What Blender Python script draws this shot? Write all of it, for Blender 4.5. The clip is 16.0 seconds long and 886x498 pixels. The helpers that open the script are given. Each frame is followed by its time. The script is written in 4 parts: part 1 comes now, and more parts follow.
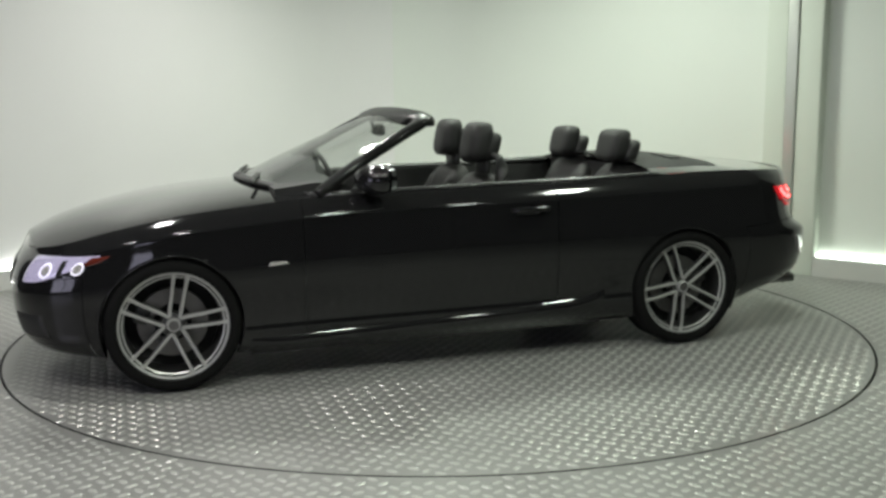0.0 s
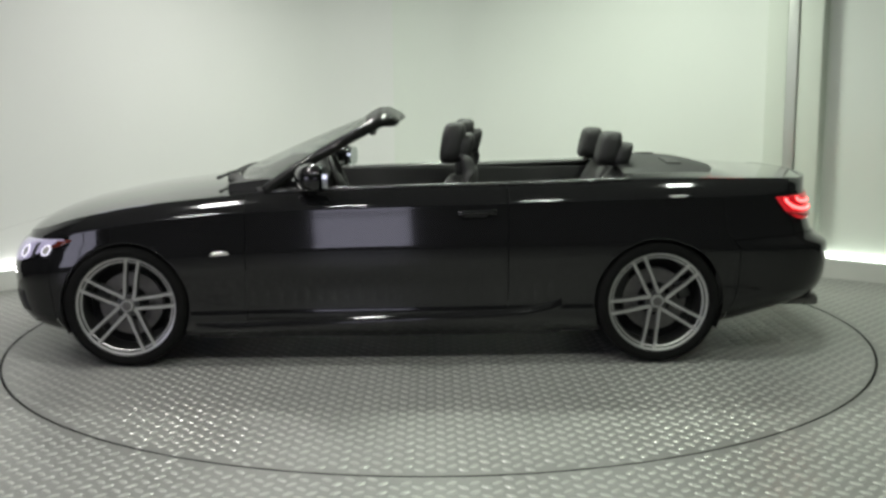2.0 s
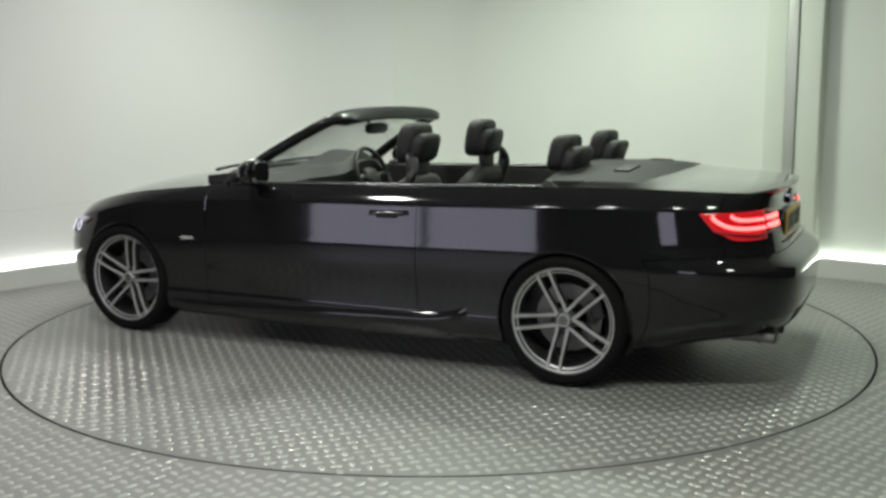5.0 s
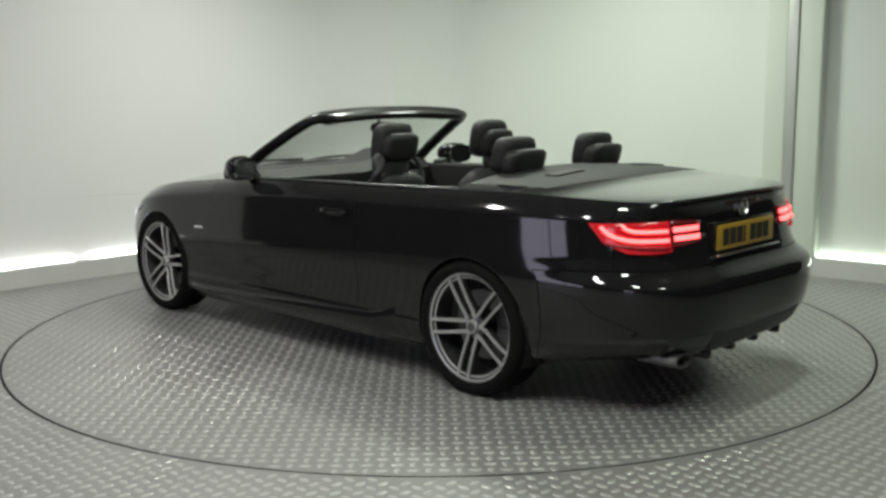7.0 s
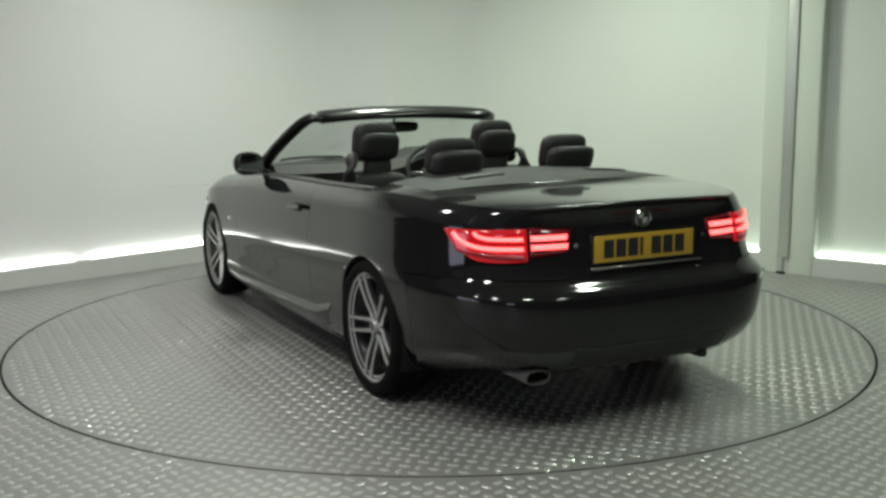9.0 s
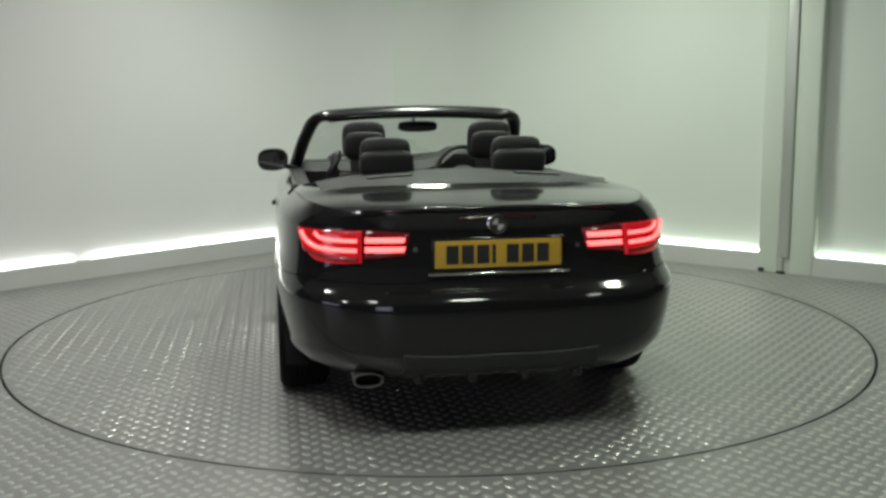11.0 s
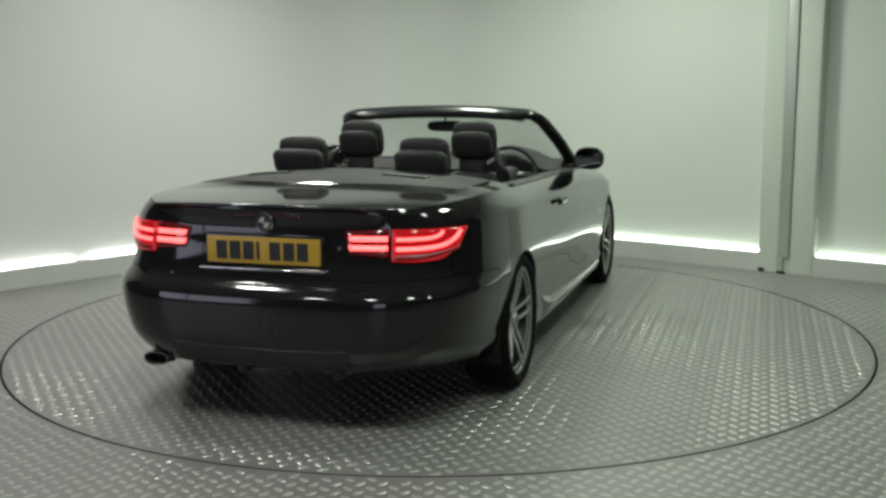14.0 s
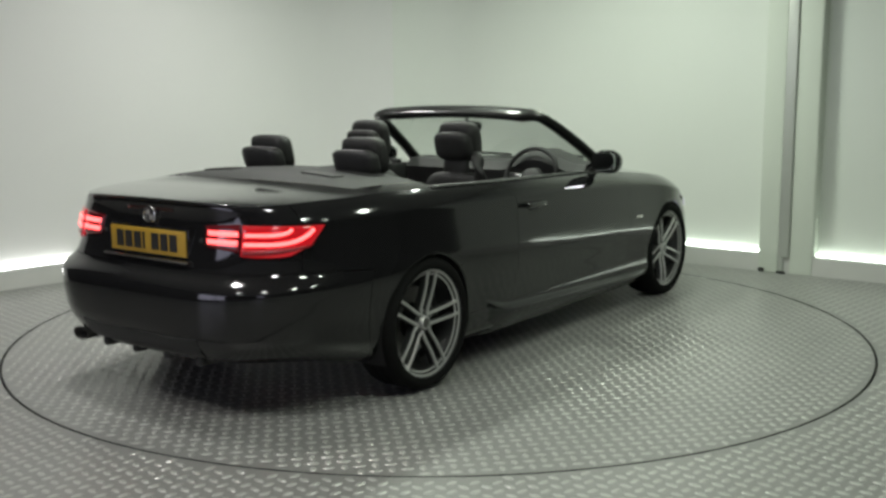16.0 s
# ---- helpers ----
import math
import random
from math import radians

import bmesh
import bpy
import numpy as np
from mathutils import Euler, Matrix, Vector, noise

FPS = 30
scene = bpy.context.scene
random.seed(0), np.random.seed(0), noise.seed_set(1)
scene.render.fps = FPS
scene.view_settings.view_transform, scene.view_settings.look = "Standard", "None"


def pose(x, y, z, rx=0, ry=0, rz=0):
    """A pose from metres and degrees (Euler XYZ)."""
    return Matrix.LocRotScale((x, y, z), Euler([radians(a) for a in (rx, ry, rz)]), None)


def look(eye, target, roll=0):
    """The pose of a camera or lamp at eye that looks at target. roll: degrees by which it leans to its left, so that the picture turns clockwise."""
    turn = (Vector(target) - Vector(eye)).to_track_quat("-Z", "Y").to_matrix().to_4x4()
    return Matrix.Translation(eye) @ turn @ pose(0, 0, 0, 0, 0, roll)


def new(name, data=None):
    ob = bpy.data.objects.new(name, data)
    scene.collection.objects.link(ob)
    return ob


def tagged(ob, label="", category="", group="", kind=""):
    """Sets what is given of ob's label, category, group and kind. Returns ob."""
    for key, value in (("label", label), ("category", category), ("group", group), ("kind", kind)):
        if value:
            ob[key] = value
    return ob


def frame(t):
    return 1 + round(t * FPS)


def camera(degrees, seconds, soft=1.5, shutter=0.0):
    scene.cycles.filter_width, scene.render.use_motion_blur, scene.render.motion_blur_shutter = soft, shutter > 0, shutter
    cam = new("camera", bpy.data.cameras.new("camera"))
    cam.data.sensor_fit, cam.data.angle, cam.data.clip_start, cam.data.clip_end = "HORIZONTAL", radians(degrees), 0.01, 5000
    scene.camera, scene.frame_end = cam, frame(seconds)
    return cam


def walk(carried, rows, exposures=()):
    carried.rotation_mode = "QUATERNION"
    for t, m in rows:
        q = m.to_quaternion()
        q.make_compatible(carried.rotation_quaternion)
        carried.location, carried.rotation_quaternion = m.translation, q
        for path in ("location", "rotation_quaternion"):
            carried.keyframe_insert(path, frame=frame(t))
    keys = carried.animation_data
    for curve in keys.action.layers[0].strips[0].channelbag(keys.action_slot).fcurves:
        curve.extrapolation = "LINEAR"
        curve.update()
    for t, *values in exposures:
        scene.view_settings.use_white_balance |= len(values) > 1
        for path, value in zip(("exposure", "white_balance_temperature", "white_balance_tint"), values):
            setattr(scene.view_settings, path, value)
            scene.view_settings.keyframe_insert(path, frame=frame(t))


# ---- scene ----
# camera: fixed on a stand before the turntable
cam = camera(48.15, 16.0, soft=3.0)
EYE = (0.0, -5.986, 1.407)
AIM = (0.0275, -0.06, 0.473)
walk(cam, [(0.0, look(EYE, AIM, -0.447)), (16.0, look(EYE, AIM, -0.447))],
     exposures=[(0.0, 0.19, 6500, 13.5), (1.5, 0.19, 6500, 13.5), (3.5, 0.16, 6500, 10.8), (5.5, 0.12, 6500, 13.5), (7.0, 0.07, 6500, 14.5), (8.0, 0.0, 6500, 12),
                (9.0, -0.06, 6500, 9.8), (11.5, -0.21, 6500, 11.5), (14.0, -0.23, 6500, 9.2), (15.0, -0.17, 6500, 10), (16.0, -0.05, 6500, 12)])

# ---- world and lights ----
world = bpy.data.worlds.new("world")
scene.world = world
world.use_nodes = True
world.node_tree.nodes["Background"].inputs[0].default_value = (0.8, 0.85, 1.0, 1)
world.node_tree.nodes["Background"].inputs[1].default_value = 0.02

CEIL = 3.05
PANELS = [(-2.2, -3.4, 23), (-0.8, -3.4, 25), (0.8, -3.4, 23), (2.2, -3.4, 15), (-1.8, -1.1, 26), (1.8, -1.1, 25), (-1.2, 1.0, 27), (0.0, 1.0, 40), (1.2, 1.0, 26)]
for px, py, power in PANELS:
    lamp = bpy.data.lights.new("panel_light", "AREA")
    lamp.shape, lamp.size, lamp.size_y = "RECTANGLE", 0.28, 0.24
    lamp.energy, lamp.color = power * 1.12, (0.99, 1.0, 0.94) if px < -0.5 else (0.87, 1.0, 0.83)
    ob = new("panel_light", lamp)
    ob.location = (px, py, CEIL - 0.075)


# ---- materials ----
def mat(name, c1, c2=None, rough=0.5, metal=0.0, scale=12.0, bump=0.0, bscale=None, coat=0.0, rvar=0.08, glow=None, power=0.0, spec=0.5, crough=0.03):
    m = bpy.data.materials.new(name)
    m.use_nodes = True
    nt = m.node_tree
    b = nt.nodes["Principled BSDF"]
    b.inputs["Metallic"].default_value = metal
    b.inputs["Coat Weight"].default_value = coat
    b.inputs["Coat Roughness"].default_value = crough
    b.inputs["Specular IOR Level"].default_value = spec
    tc = nt.nodes.new("ShaderNodeTexCoord")
    big = nt.nodes.new("ShaderNodeTexNoise")
    big.inputs["Scale"].default_value = scale
    big.inputs["Detail"].default_value = 6
    nt.links.new(tc.outputs["Object"], big.inputs["Vector"])
    ramp = nt.nodes.new("ShaderNodeMix")
    ramp.data_type = "RGBA"
    c2 = c2 or tuple(0.8 * k for k in c1)
    ramp.inputs["A"].default_value = (*c1, 1)
    ramp.inputs["B"].default_value = (*c2, 1)
    nt.links.new(big.outputs["Fac"], ramp.inputs["Factor"])
    nt.links.new(ramp.outputs["Result"], b.inputs["Base Color"])
    fine = nt.nodes.new("ShaderNodeTexNoise")
    fine.inputs["Scale"].default_value = bscale or scale * 9
    fine.inputs["Detail"].default_value = 4
    nt.links.new(tc.outputs["Object"], fine.inputs["Vector"])
    rr = nt.nodes.new("ShaderNodeMapRange")
    rr.inputs["To Min"].default_value = max(0.0, rough - rvar)
    rr.inputs["To Max"].default_value = min(1.0, rough + rvar)
    nt.links.new(fine.outputs["Fac"], rr.inputs["Value"])
    nt.links.new(rr.outputs["Result"], b.inputs["Roughness"])
    if bump:
        bp = nt.nodes.new("ShaderNodeBump")
        bp.inputs["Strength"].default_value = bump
        bp.inputs["Distance"].default_value = 0.004
        nt.links.new(fine.outputs["Fac"], bp.inputs["Height"])
        nt.links.new(bp.outputs["Normal"], b.inputs["Normal"])
    if glow:
        b.inputs["Emission Color"].default_value = (*glow, 1)
        b.inputs["Emission Strength"].default_value = power
    return m


def glass(name, tint, rough=0.0):
    m = bpy.data.materials.new(name)
    m.use_nodes = True
    nt = m.node_tree
    nt.nodes.clear()
    out = nt.nodes.new("ShaderNodeOutputMaterial")
    t = nt.nodes.new("ShaderNodeBsdfTransparent")
    t.inputs[0].default_value = (*tint, 1)
    g = nt.nodes.new("ShaderNodeBsdfGlossy")
    g.inputs["Roughness"].default_value = 0.02 + rough
    lw = nt.nodes.new("ShaderNodeLayerWeight")
    lw.inputs["Blend"].default_value = 0.5
    pw = nt.nodes.new("ShaderNodeMath")
    pw.operation = "POWER"
    pw.inputs[1].default_value = 3.0
    nt.links.new(lw.outputs["Facing"], pw.inputs[0])
    fr = nt.nodes.new("ShaderNodeMath")
    fr.operation = "MULTIPLY_ADD"
    fr.inputs[1].default_value, fr.inputs[2].default_value = 0.9, 0.04
    nt.links.new(pw.outputs[0], fr.inputs[0])
    mix = nt.nodes.new("ShaderNodeMixShader")
    nt.links.new(fr.outputs[0], mix.inputs[0])
    nt.links.new(t.outputs[0], mix.inputs[1])
    nt.links.new(g.outputs[0], mix.inputs[2])
    nt.links.new(mix.outputs[0], out.inputs[0])
    return m


PAINT = mat("black_paint", (0.0078, 0.0078, 0.0082), (0.0100, 0.0100, 0.0107), 0.12, 0.0, 3.0, coat=0.94, rvar=0.03, spec=0.06, crough=0.055)
PLASTIC = mat("black_plastic", (0.012, 0.012, 0.012), (0.02, 0.02, 0.02), 0.5, 0.0, 40, 0.15)
LINER = mat("arch_liner", (0.004, 0.004, 0.004), (0.007, 0.007, 0.007), 0.85, 0.0, 30, 0.3)
FRAME = mat("satin_black_frame", (0.006, 0.006, 0.006), (0.009, 0.009, 0.009), 0.4, 0.0, 8, coat=0.35, crough=0.10, spec=0.08)
RUBBER = mat("tyre_rubber", (0.005, 0.005, 0.005), (0.008, 0.008, 0.0077), 0.85, 0.0, 25, 0.2, spec=0.12)
ALLOY = mat("machined_alloy", (0.53, 0.53, 0.52), (0.43, 0.43, 0.42), 0.34, 0.55, 18, 0.05)
ALLOY_DARK = mat("grey_alloy", (0.10, 0.10, 0.10), (0.07, 0.07, 0.07), 0.42, 0.8, 18, 0.05)
STEEL = mat("brake_steel", (0.22, 0.215, 0.21), (0.14, 0.135, 0.13), 0.45, 0.8, 30, 0.1)
CHROME = mat("chrome", (0.75, 0.75, 0.75), (0.65, 0.65, 0.65), 0.12, 1.0, 10, rvar=0.04)
SATIN = mat("satin_trim", (0.16, 0.16, 0.16), (0.12, 0.12, 0.12), 0.25, 0.8, 10)
LEATHER = mat("black_leather", (0.008, 0.008, 0.008), (0.013, 0.013, 0.0125), 0.6, 0.0, 14, 0.35, 160)
CARPET = mat("dark_carpet", (0.008, 0.008, 0.008), (0.014, 0.014, 0.014), 0.95, 0.0, 60, 0.6)
DASH = mat("dash_vinyl", (0.010, 0.010, 0.010), (0.017, 0.017, 0.017), 0.6, 0.0, 20, 0.3, 200)
TONNEAU = mat("tonneau_cover", (0.014, 0.014, 0.014), (0.02, 0.02, 0.02), 0.60, 0.0, 6, 0.1, 200, spec=0.35)
LENS_RED = mat("red_lens", (0.13, 0.002, 0.004), (0.09, 0.0015, 0.003), 0.14, 0.0, 30, coat=0.5, glow=(1.0, 0.02, 0.03), power=0.42)
LED_RED = mat("red_led_bar", (0.9, 0.12, 0.12), (0.9, 0.1, 0.1), 0.3, 0.0, 30, glow=(1.0, 0.085, 0.08), power=4.6)
LENS_DARK = mat("smoked_lens", (0.05, 0.004, 0.006), (0.04, 0.003, 0.005), 0.06, 0.0, 30, coat=1.0, glow=(1.0, 0.015, 0.04), power=0.06)
HEAD = mat("headlamp_reflector", (0.42, 0.42, 0.50), (0.14, 0.14, 0.18), 0.15, 0.6, 22, coat=1.0, glow=(0.76, 0.70, 1.0), power=0.40)
HEAD_LED = mat("headlamp_glow", (0.9, 0.9, 1.0), (0.85, 0.85, 1.0), 0.2, 0.0, 25, glow=(0.92, 0.88, 1.0), power=0.55)
LENS_LOW = mat("dark_red_reflector", (0.16, 0.004, 0.006), (0.08, 0.002, 0.003), 0.2, 0.0, 60, 0.3, coat=0.6, glow=(1.0, 0.02, 0.03), power=0.07)
LENS_OFF = mat("unlit_red_lens", (0.03, 0.002, 0.003), (0.02, 0.0015, 0.002), 0.1, 0.0, 30, coat=0.6)
AMBER = mat("amber_reflector", (0.12, 0.014, 0.006), (0.09, 0.01, 0.005), 0.15, 0.0, 30, coat=1.0)
INDICATOR = mat("clear_indicator", (0.6, 0.58, 0.55), (0.45, 0.44, 0.42), 0.15, 0.3, 30, coat=1.0)
PLATE_Y = mat("plate_yellow", (0.47, 0.285, 0.03), (0.41, 0.25, 0.025), 0.4, 0.0, 10)
PLATE_K = mat("plate_black", (0.01, 0.01, 0.01), (0.015, 0.015, 0.015), 0.5, 0.0, 10)
MIRROR = mat("mirror_glass", (0.40, 0.42, 0.43), (0.38, 0.40, 0.41), 0.03, 1.0, 4, rvar=0.01)
GLASS = glass("windscreen_glass", (0.90, 0.94, 0.91))
WALL_L = mat("white_wall_panel", (0.70, 0.70, 0.685), (0.66, 0.66, 0.65), 0.38, 0.0, 1.2, 0.02, 60)
# white panel with the green cast of the right-hand light put into its colour
WALL_R = mat("green_cast_wall_panel", (0.675, 0.705, 0.655), (0.635, 0.665, 0.615), 0.38, 0.0, 1.2, 0.02, 60)
PLINTH = mat("grey_plinth", (0.56, 0.56, 0.535), (0.50, 0.50, 0.48), 0.5, 0.0, 3, 0.05)
PILLAR = mat("pillar_paint", (0.60, 0.64, 0.57), (0.56, 0.60, 0.53), 0.45, 0.0, 2, 0.03)
STRIP = mat("brushed_strip", (0.56, 0.58, 0.54), (0.50, 0.52, 0.48), 0.38, 0.45, 3)
CEILING = mat("ceiling_paint", (0.30, 0.30, 0.29), (0.26, 0.26, 0.25), 0.9, 0.0, 2)
DARK_WALL = mat("charcoal_wall", (0.022, 0.022, 0.022), (0.03, 0.03, 0.03), 0.8, 0.0, 3, 0.1)
FLOOR = mat("steel_floor_plate", (0.285, 0.285, 0.272), (0.205, 0.205, 0.197), 0.36, 0.3, 1.6, 0.06, 90, rvar=0.12)
TREAD = mat("worn_tread", (0.47, 0.47, 0.45), (0.34, 0.34, 0.325), 0.34, 0.3, 5, 0.05, 120)
GAP = mat("dark_gap", (0.01, 0.01, 0.01), (0.015, 0.015, 0.015), 0.9, 0.0, 20)
LED_L = mat("white_led_strip", (0.9, 0.9, 0.9), (0.9, 0.9, 0.9), 0.5, 0.0, 5, glow=(0.98, 1.0, 0.96), power=8.3)
LED_R = mat("cool_led_strip", (0.9, 0.9, 0.9), (0.9, 0.9, 0.9), 0.5, 0.0, 5, glow=(0.88, 1.0, 0.88), power=6.5)
DIFFUSER = mat("light_diffuser", (0.9, 0.9, 0.9), (0.9, 0.9, 0.9), 0.5, 0.0, 5, glow=(0.96, 1.0, 0.93), power=3.0)
DAYLIGHT = mat("daylight_pane", (0.8, 0.8, 0.9), (0.8, 0.8, 0.9), 0.3, 0.0, 5, glow=(0.80, 0.80, 1.0), power=2.6)
WHITE_METAL = mat("white_metal", (0.7, 0.7, 0.7), (0.65, 0.65, 0.65), 0.4, 0.0, 8)


# ---- helpers for building ----
def mesh_of(name, verts, faces, material, smooth=True, sharp=None):
    me = bpy.data.meshes.new(name)
    me.from_pydata([tuple(v) for v in verts], [], faces)
    me.validate()
    me.materials.append(material)
    bm = bmesh.new()
    bm.from_mesh(me)
    bmesh.ops.recalc_face_normals(bm, faces=bm.faces)
    for f in bm.faces:
        f.smooth = smooth
    if sharp:
        for e in bm.edges:
            if len(e.link_faces) == 2 and e.calc_face_angle(0) > radians(sharp):
                e.smooth = False
    bm.to_mesh(me)
    bm.free()
    return me


def part(name, data, material, parent, label=""):
    """Links a bmesh or a mesh as one mesh object under a thing or a part."""
    if isinstance(data, bmesh.types.BMesh):
        me = bpy.data.meshes.new(name)
        bmesh.ops.recalc_face_normals(data, faces=data.faces)
        data.to_mesh(me)
        data.free()
        me.materials.append(material)
        data = me
    ob = new(name, data)
    ob.parent = parent
    return tagged(ob, label)


def thing(name, label, category, group="", kind=""):
    return tagged(new(name), label, category, group, kind)


def box(x0, x1, y0, y1, z0, z1, bevel=0.0, seg=2):
    bm = bmesh.new()
    bmesh.ops.create_cube(bm, size=1)
    for v in bm.verts:
        v.co = Vector(((x0 + x1) / 2 + v.co.x * (x1 - x0), (y0 + y1) / 2 + v.co.y * (y1 - y0), (z0 + z1) / 2 + v.co.z * (z1 - z0)))
    if bevel:
        bmesh.ops.bevel(bm, geom=bm.edges[:], offset=bevel, segments=seg, affect="EDGES", profile=0.6)
        for f in bm.faces:
            f.smooth = True
    return bm


def spline(points):
    """A smooth curve through points (u, value), with no overshoot."""
    us = [p[0] for p in points]
    vs = [p[1] for p in points]
    d = [(vs[i + 1] - vs[i]) / (us[i + 1] - us[i]) for i in range(len(us) - 1)]
    m = [d[0]] + [0 if d[i] * d[i + 1] <= 0 else 2 * d[i] * d[i + 1] / (d[i] + d[i + 1]) for i in range(len(d) - 1)] + [d[-1]]

    def f(u):
        if u <= us[0]:
            return vs[0]
        if u >= us[-1]:
            return vs[-1]
        i = max(k for k in range(len(us) - 1) if us[k] <= u)
        h = us[i + 1] - us[i]
        s = (u - us[i]) / h
        return (vs[i] * (1 + 2 * s) * (1 - s) ** 2 + h * m[i] * s * (1 - s) ** 2
                + vs[i + 1] * s * s * (3 - 2 * s) + h * m[i + 1] * s * s * (s - 1))
    return f


def catmull(pts, n):
    """n points a span on a smooth curve through pts."""
    pts = [Vector(p) for p in pts]
    q = [2 * pts[0] - pts[1], *pts, 2 * pts[-1] - pts[-2]]
    out = []
    for i in range(1, len(q) - 2):
        for k in range(n):
            s = k / n
            a, b, c, d = q[i - 1:i + 3]
            out.append(0.5 * ((2 * b) + (c - a) * s + (2 * a - 5 * b + 4 * c - d) * s * s + (3 * b - a - 3 * c + d) * s ** 3))
    return out + [pts[-1]]


def ellipse(a, b, n=12, e=2.0):
    return [(a * math.copysign(abs(math.cos(t)) ** (2 / e), math.cos(t)), b * math.copysign(abs(math.sin(t)) ** (2 / e), math.sin(t)))
            for t in (2 * math.pi * k / n for k in range(n))]


def sweep(path, section, up=(0, 0, 1), scales=None, cap=True):
    """A section carried along a path; section x lies sideways, y along up."""
    verts, faces, n = [], [], len(section)
    for i, p in enumerate(path):
        t = (Vector(path[min(i + 1, len(path) - 1)]) - Vector(path[max(i - 1, 0)])).normalized()
        side = t.cross(Vector(up)).normalized()
        nor = side.cross(t)
        s = scales[i] if scales else 1.0
        verts += [Vector(p) + side * a * s + nor * b * s for a, b in section]
    for i in range(len(path) - 1):
        faces += [(i * n + k, i * n + (k + 1) % n, (i + 1) * n + (k + 1) % n, (i + 1) * n + k) for k in range(n)]
    if cap:
        faces += [tuple(range(n)), tuple(range((len(path) - 1) * n, len(path) * n))]
    return verts, faces


def revolve(profile, n=48, a0=0.0, a1=2 * math.pi):
    """A profile of (radius, y) turned round the y axis."""
    full = abs(a1 - a0 - 2 * math.pi) < 1e-6
    verts, faces, k = [], [], len(profile)
    steps = n if full else n + 1
    for i in range(steps):
        t = a0 + (a1 - a0) * i / n
        verts += [Vector((r * math.cos(t), y, r * math.sin(t))) for r, y in profile]
    for i in range(n):
        j = (i + 1) % steps
        faces += [(i * k + m, i * k + m + 1, j * k + m + 1, j * k + m) for m in range(k - 1)]
    return verts, faces


def blob(cx, cy, cz, sx, sy, sz, e=3.0, nu=20, nv=12, lean=0.0):
    """A cushion: a rounded block of half sizes sx, sy, sz; lean: metres that its top goes back."""
    verts, faces = [], []
    for j in range(nv + 1):
        ph = -math.pi / 2 + math.pi * j / nv
        for i in range(nu):
            th = 2 * math.pi * i / nu
            d = Vector((math.cos(ph) * math.cos(th), math.cos(ph) * math.sin(th), math.sin(ph)))
            r = (abs(d.x) ** e + abs(d.y) ** e + abs(d.z) ** e) ** (-1 / e)
            z = d.z * r
            verts.append(Vector((cx + sx * d.x * r - lean * z, cy + sy * d.y * r, cz + sz * z)))
    for j in range(nv):
        faces += [(j * nu + i, j * nu + (i + 1) % nu, (j + 1) * nu + (i + 1) % nu, (j + 1) * nu + i) for i in range(nu)]
    return verts, faces


# ---- the room ----
SQ = math.sqrt(0.5)
LEFT_FAR, LEFT_NEAR = Vector((-6.0, -1.66)), Vector((-1.05, 3.29))
RIGHT_FAR, RIGHT_NEAR = Vector((0.25, 3.475)), Vector((6.0, -1.0))


def wall_line(set_back):
    """The plan of the two white walls with a rounded corner, moved outwards by set_back."""
    a = (LEFT_NEAR - LEFT_FAR).normalized()
    b = (RIGHT_NEAR - RIGHT_FAR).normalized()
    na, nb = Vector((-a.y, a.x)), Vector((-b.y, b.x))
    p = [LEFT_FAR + na * set_back + a * (LEFT_NEAR - LEFT_FAR).length * k / 12 for k in range(13)]
    q = [RIGHT_FAR + nb * set_back + b * (RIGHT_NEAR - RIGHT_FAR).length * k / 12 for k in range(13)]
    p0, p3 = p[-1], q[0]
    p1, p2 = p0 + a * 0.42, p3 - b * 0.42
    mid = [(1 - s) ** 3 * p0 + 3 * s * (1 - s) ** 2 * p1 + 3 * s * s * (1 - s) * p2 + s ** 3 * p3 for s in (k / 10 for k in range(1, 10))]
    return p, mid, q


def strip_wall(name, line, z0, z1, thick, material, label, parent=None):
    """A standing wall of some thickness along a plan line; its front face is on the line."""
    n = len(line)
    verts, faces = [], []
    for i, p in enumerate(line):
        t = (line[min(i + 1, n - 1)] - line[max(i - 1, 0)]).normalized()
        o = Vector((-t.y, t.x)) * thick
        verts += [(p.x, p.y, z0), (p.x, p.y, z1), (p.x + o.x, p.y + o.y, z1), (p.x + o.x, p.y + o.y, z0)]
    for i in range(n - 1):
        faces += [(i * 4 + k, i * 4 + (k + 1) % 4, i * 4 + 4 + (k + 1) % 4, i * 4 + 4 + k) for k in range(4)]
    faces += [(0, 1, 2, 3), tuple(range(4 * n - 4, 4 * n))]
    me = mesh_of(name, verts, faces, material, True, 30)
    if parent:
        return part(name, me, material, parent, label)
    return tagged(new(name, me), label, "wall" if "wall" in name else "trim", kind="structure")


LEFT_END, RIGHT_END = -4.2, 4.5


def stretch(line, a, b):
    """The stretch of a plan line between two places in x."""
    out = []
    for i in range(len(line) - 1):
        x0, x1 = line[i].x, line[i + 1].x
        for x in sorted({a, b, x0}):
            if x0 <= x < x1 and a <= x <= b:
                out.append(line[i].lerp(line[i + 1], (x - x0) / (x1 - x0)))
    if line[-1].x <= b:
        out.append(line[-1])
    return out


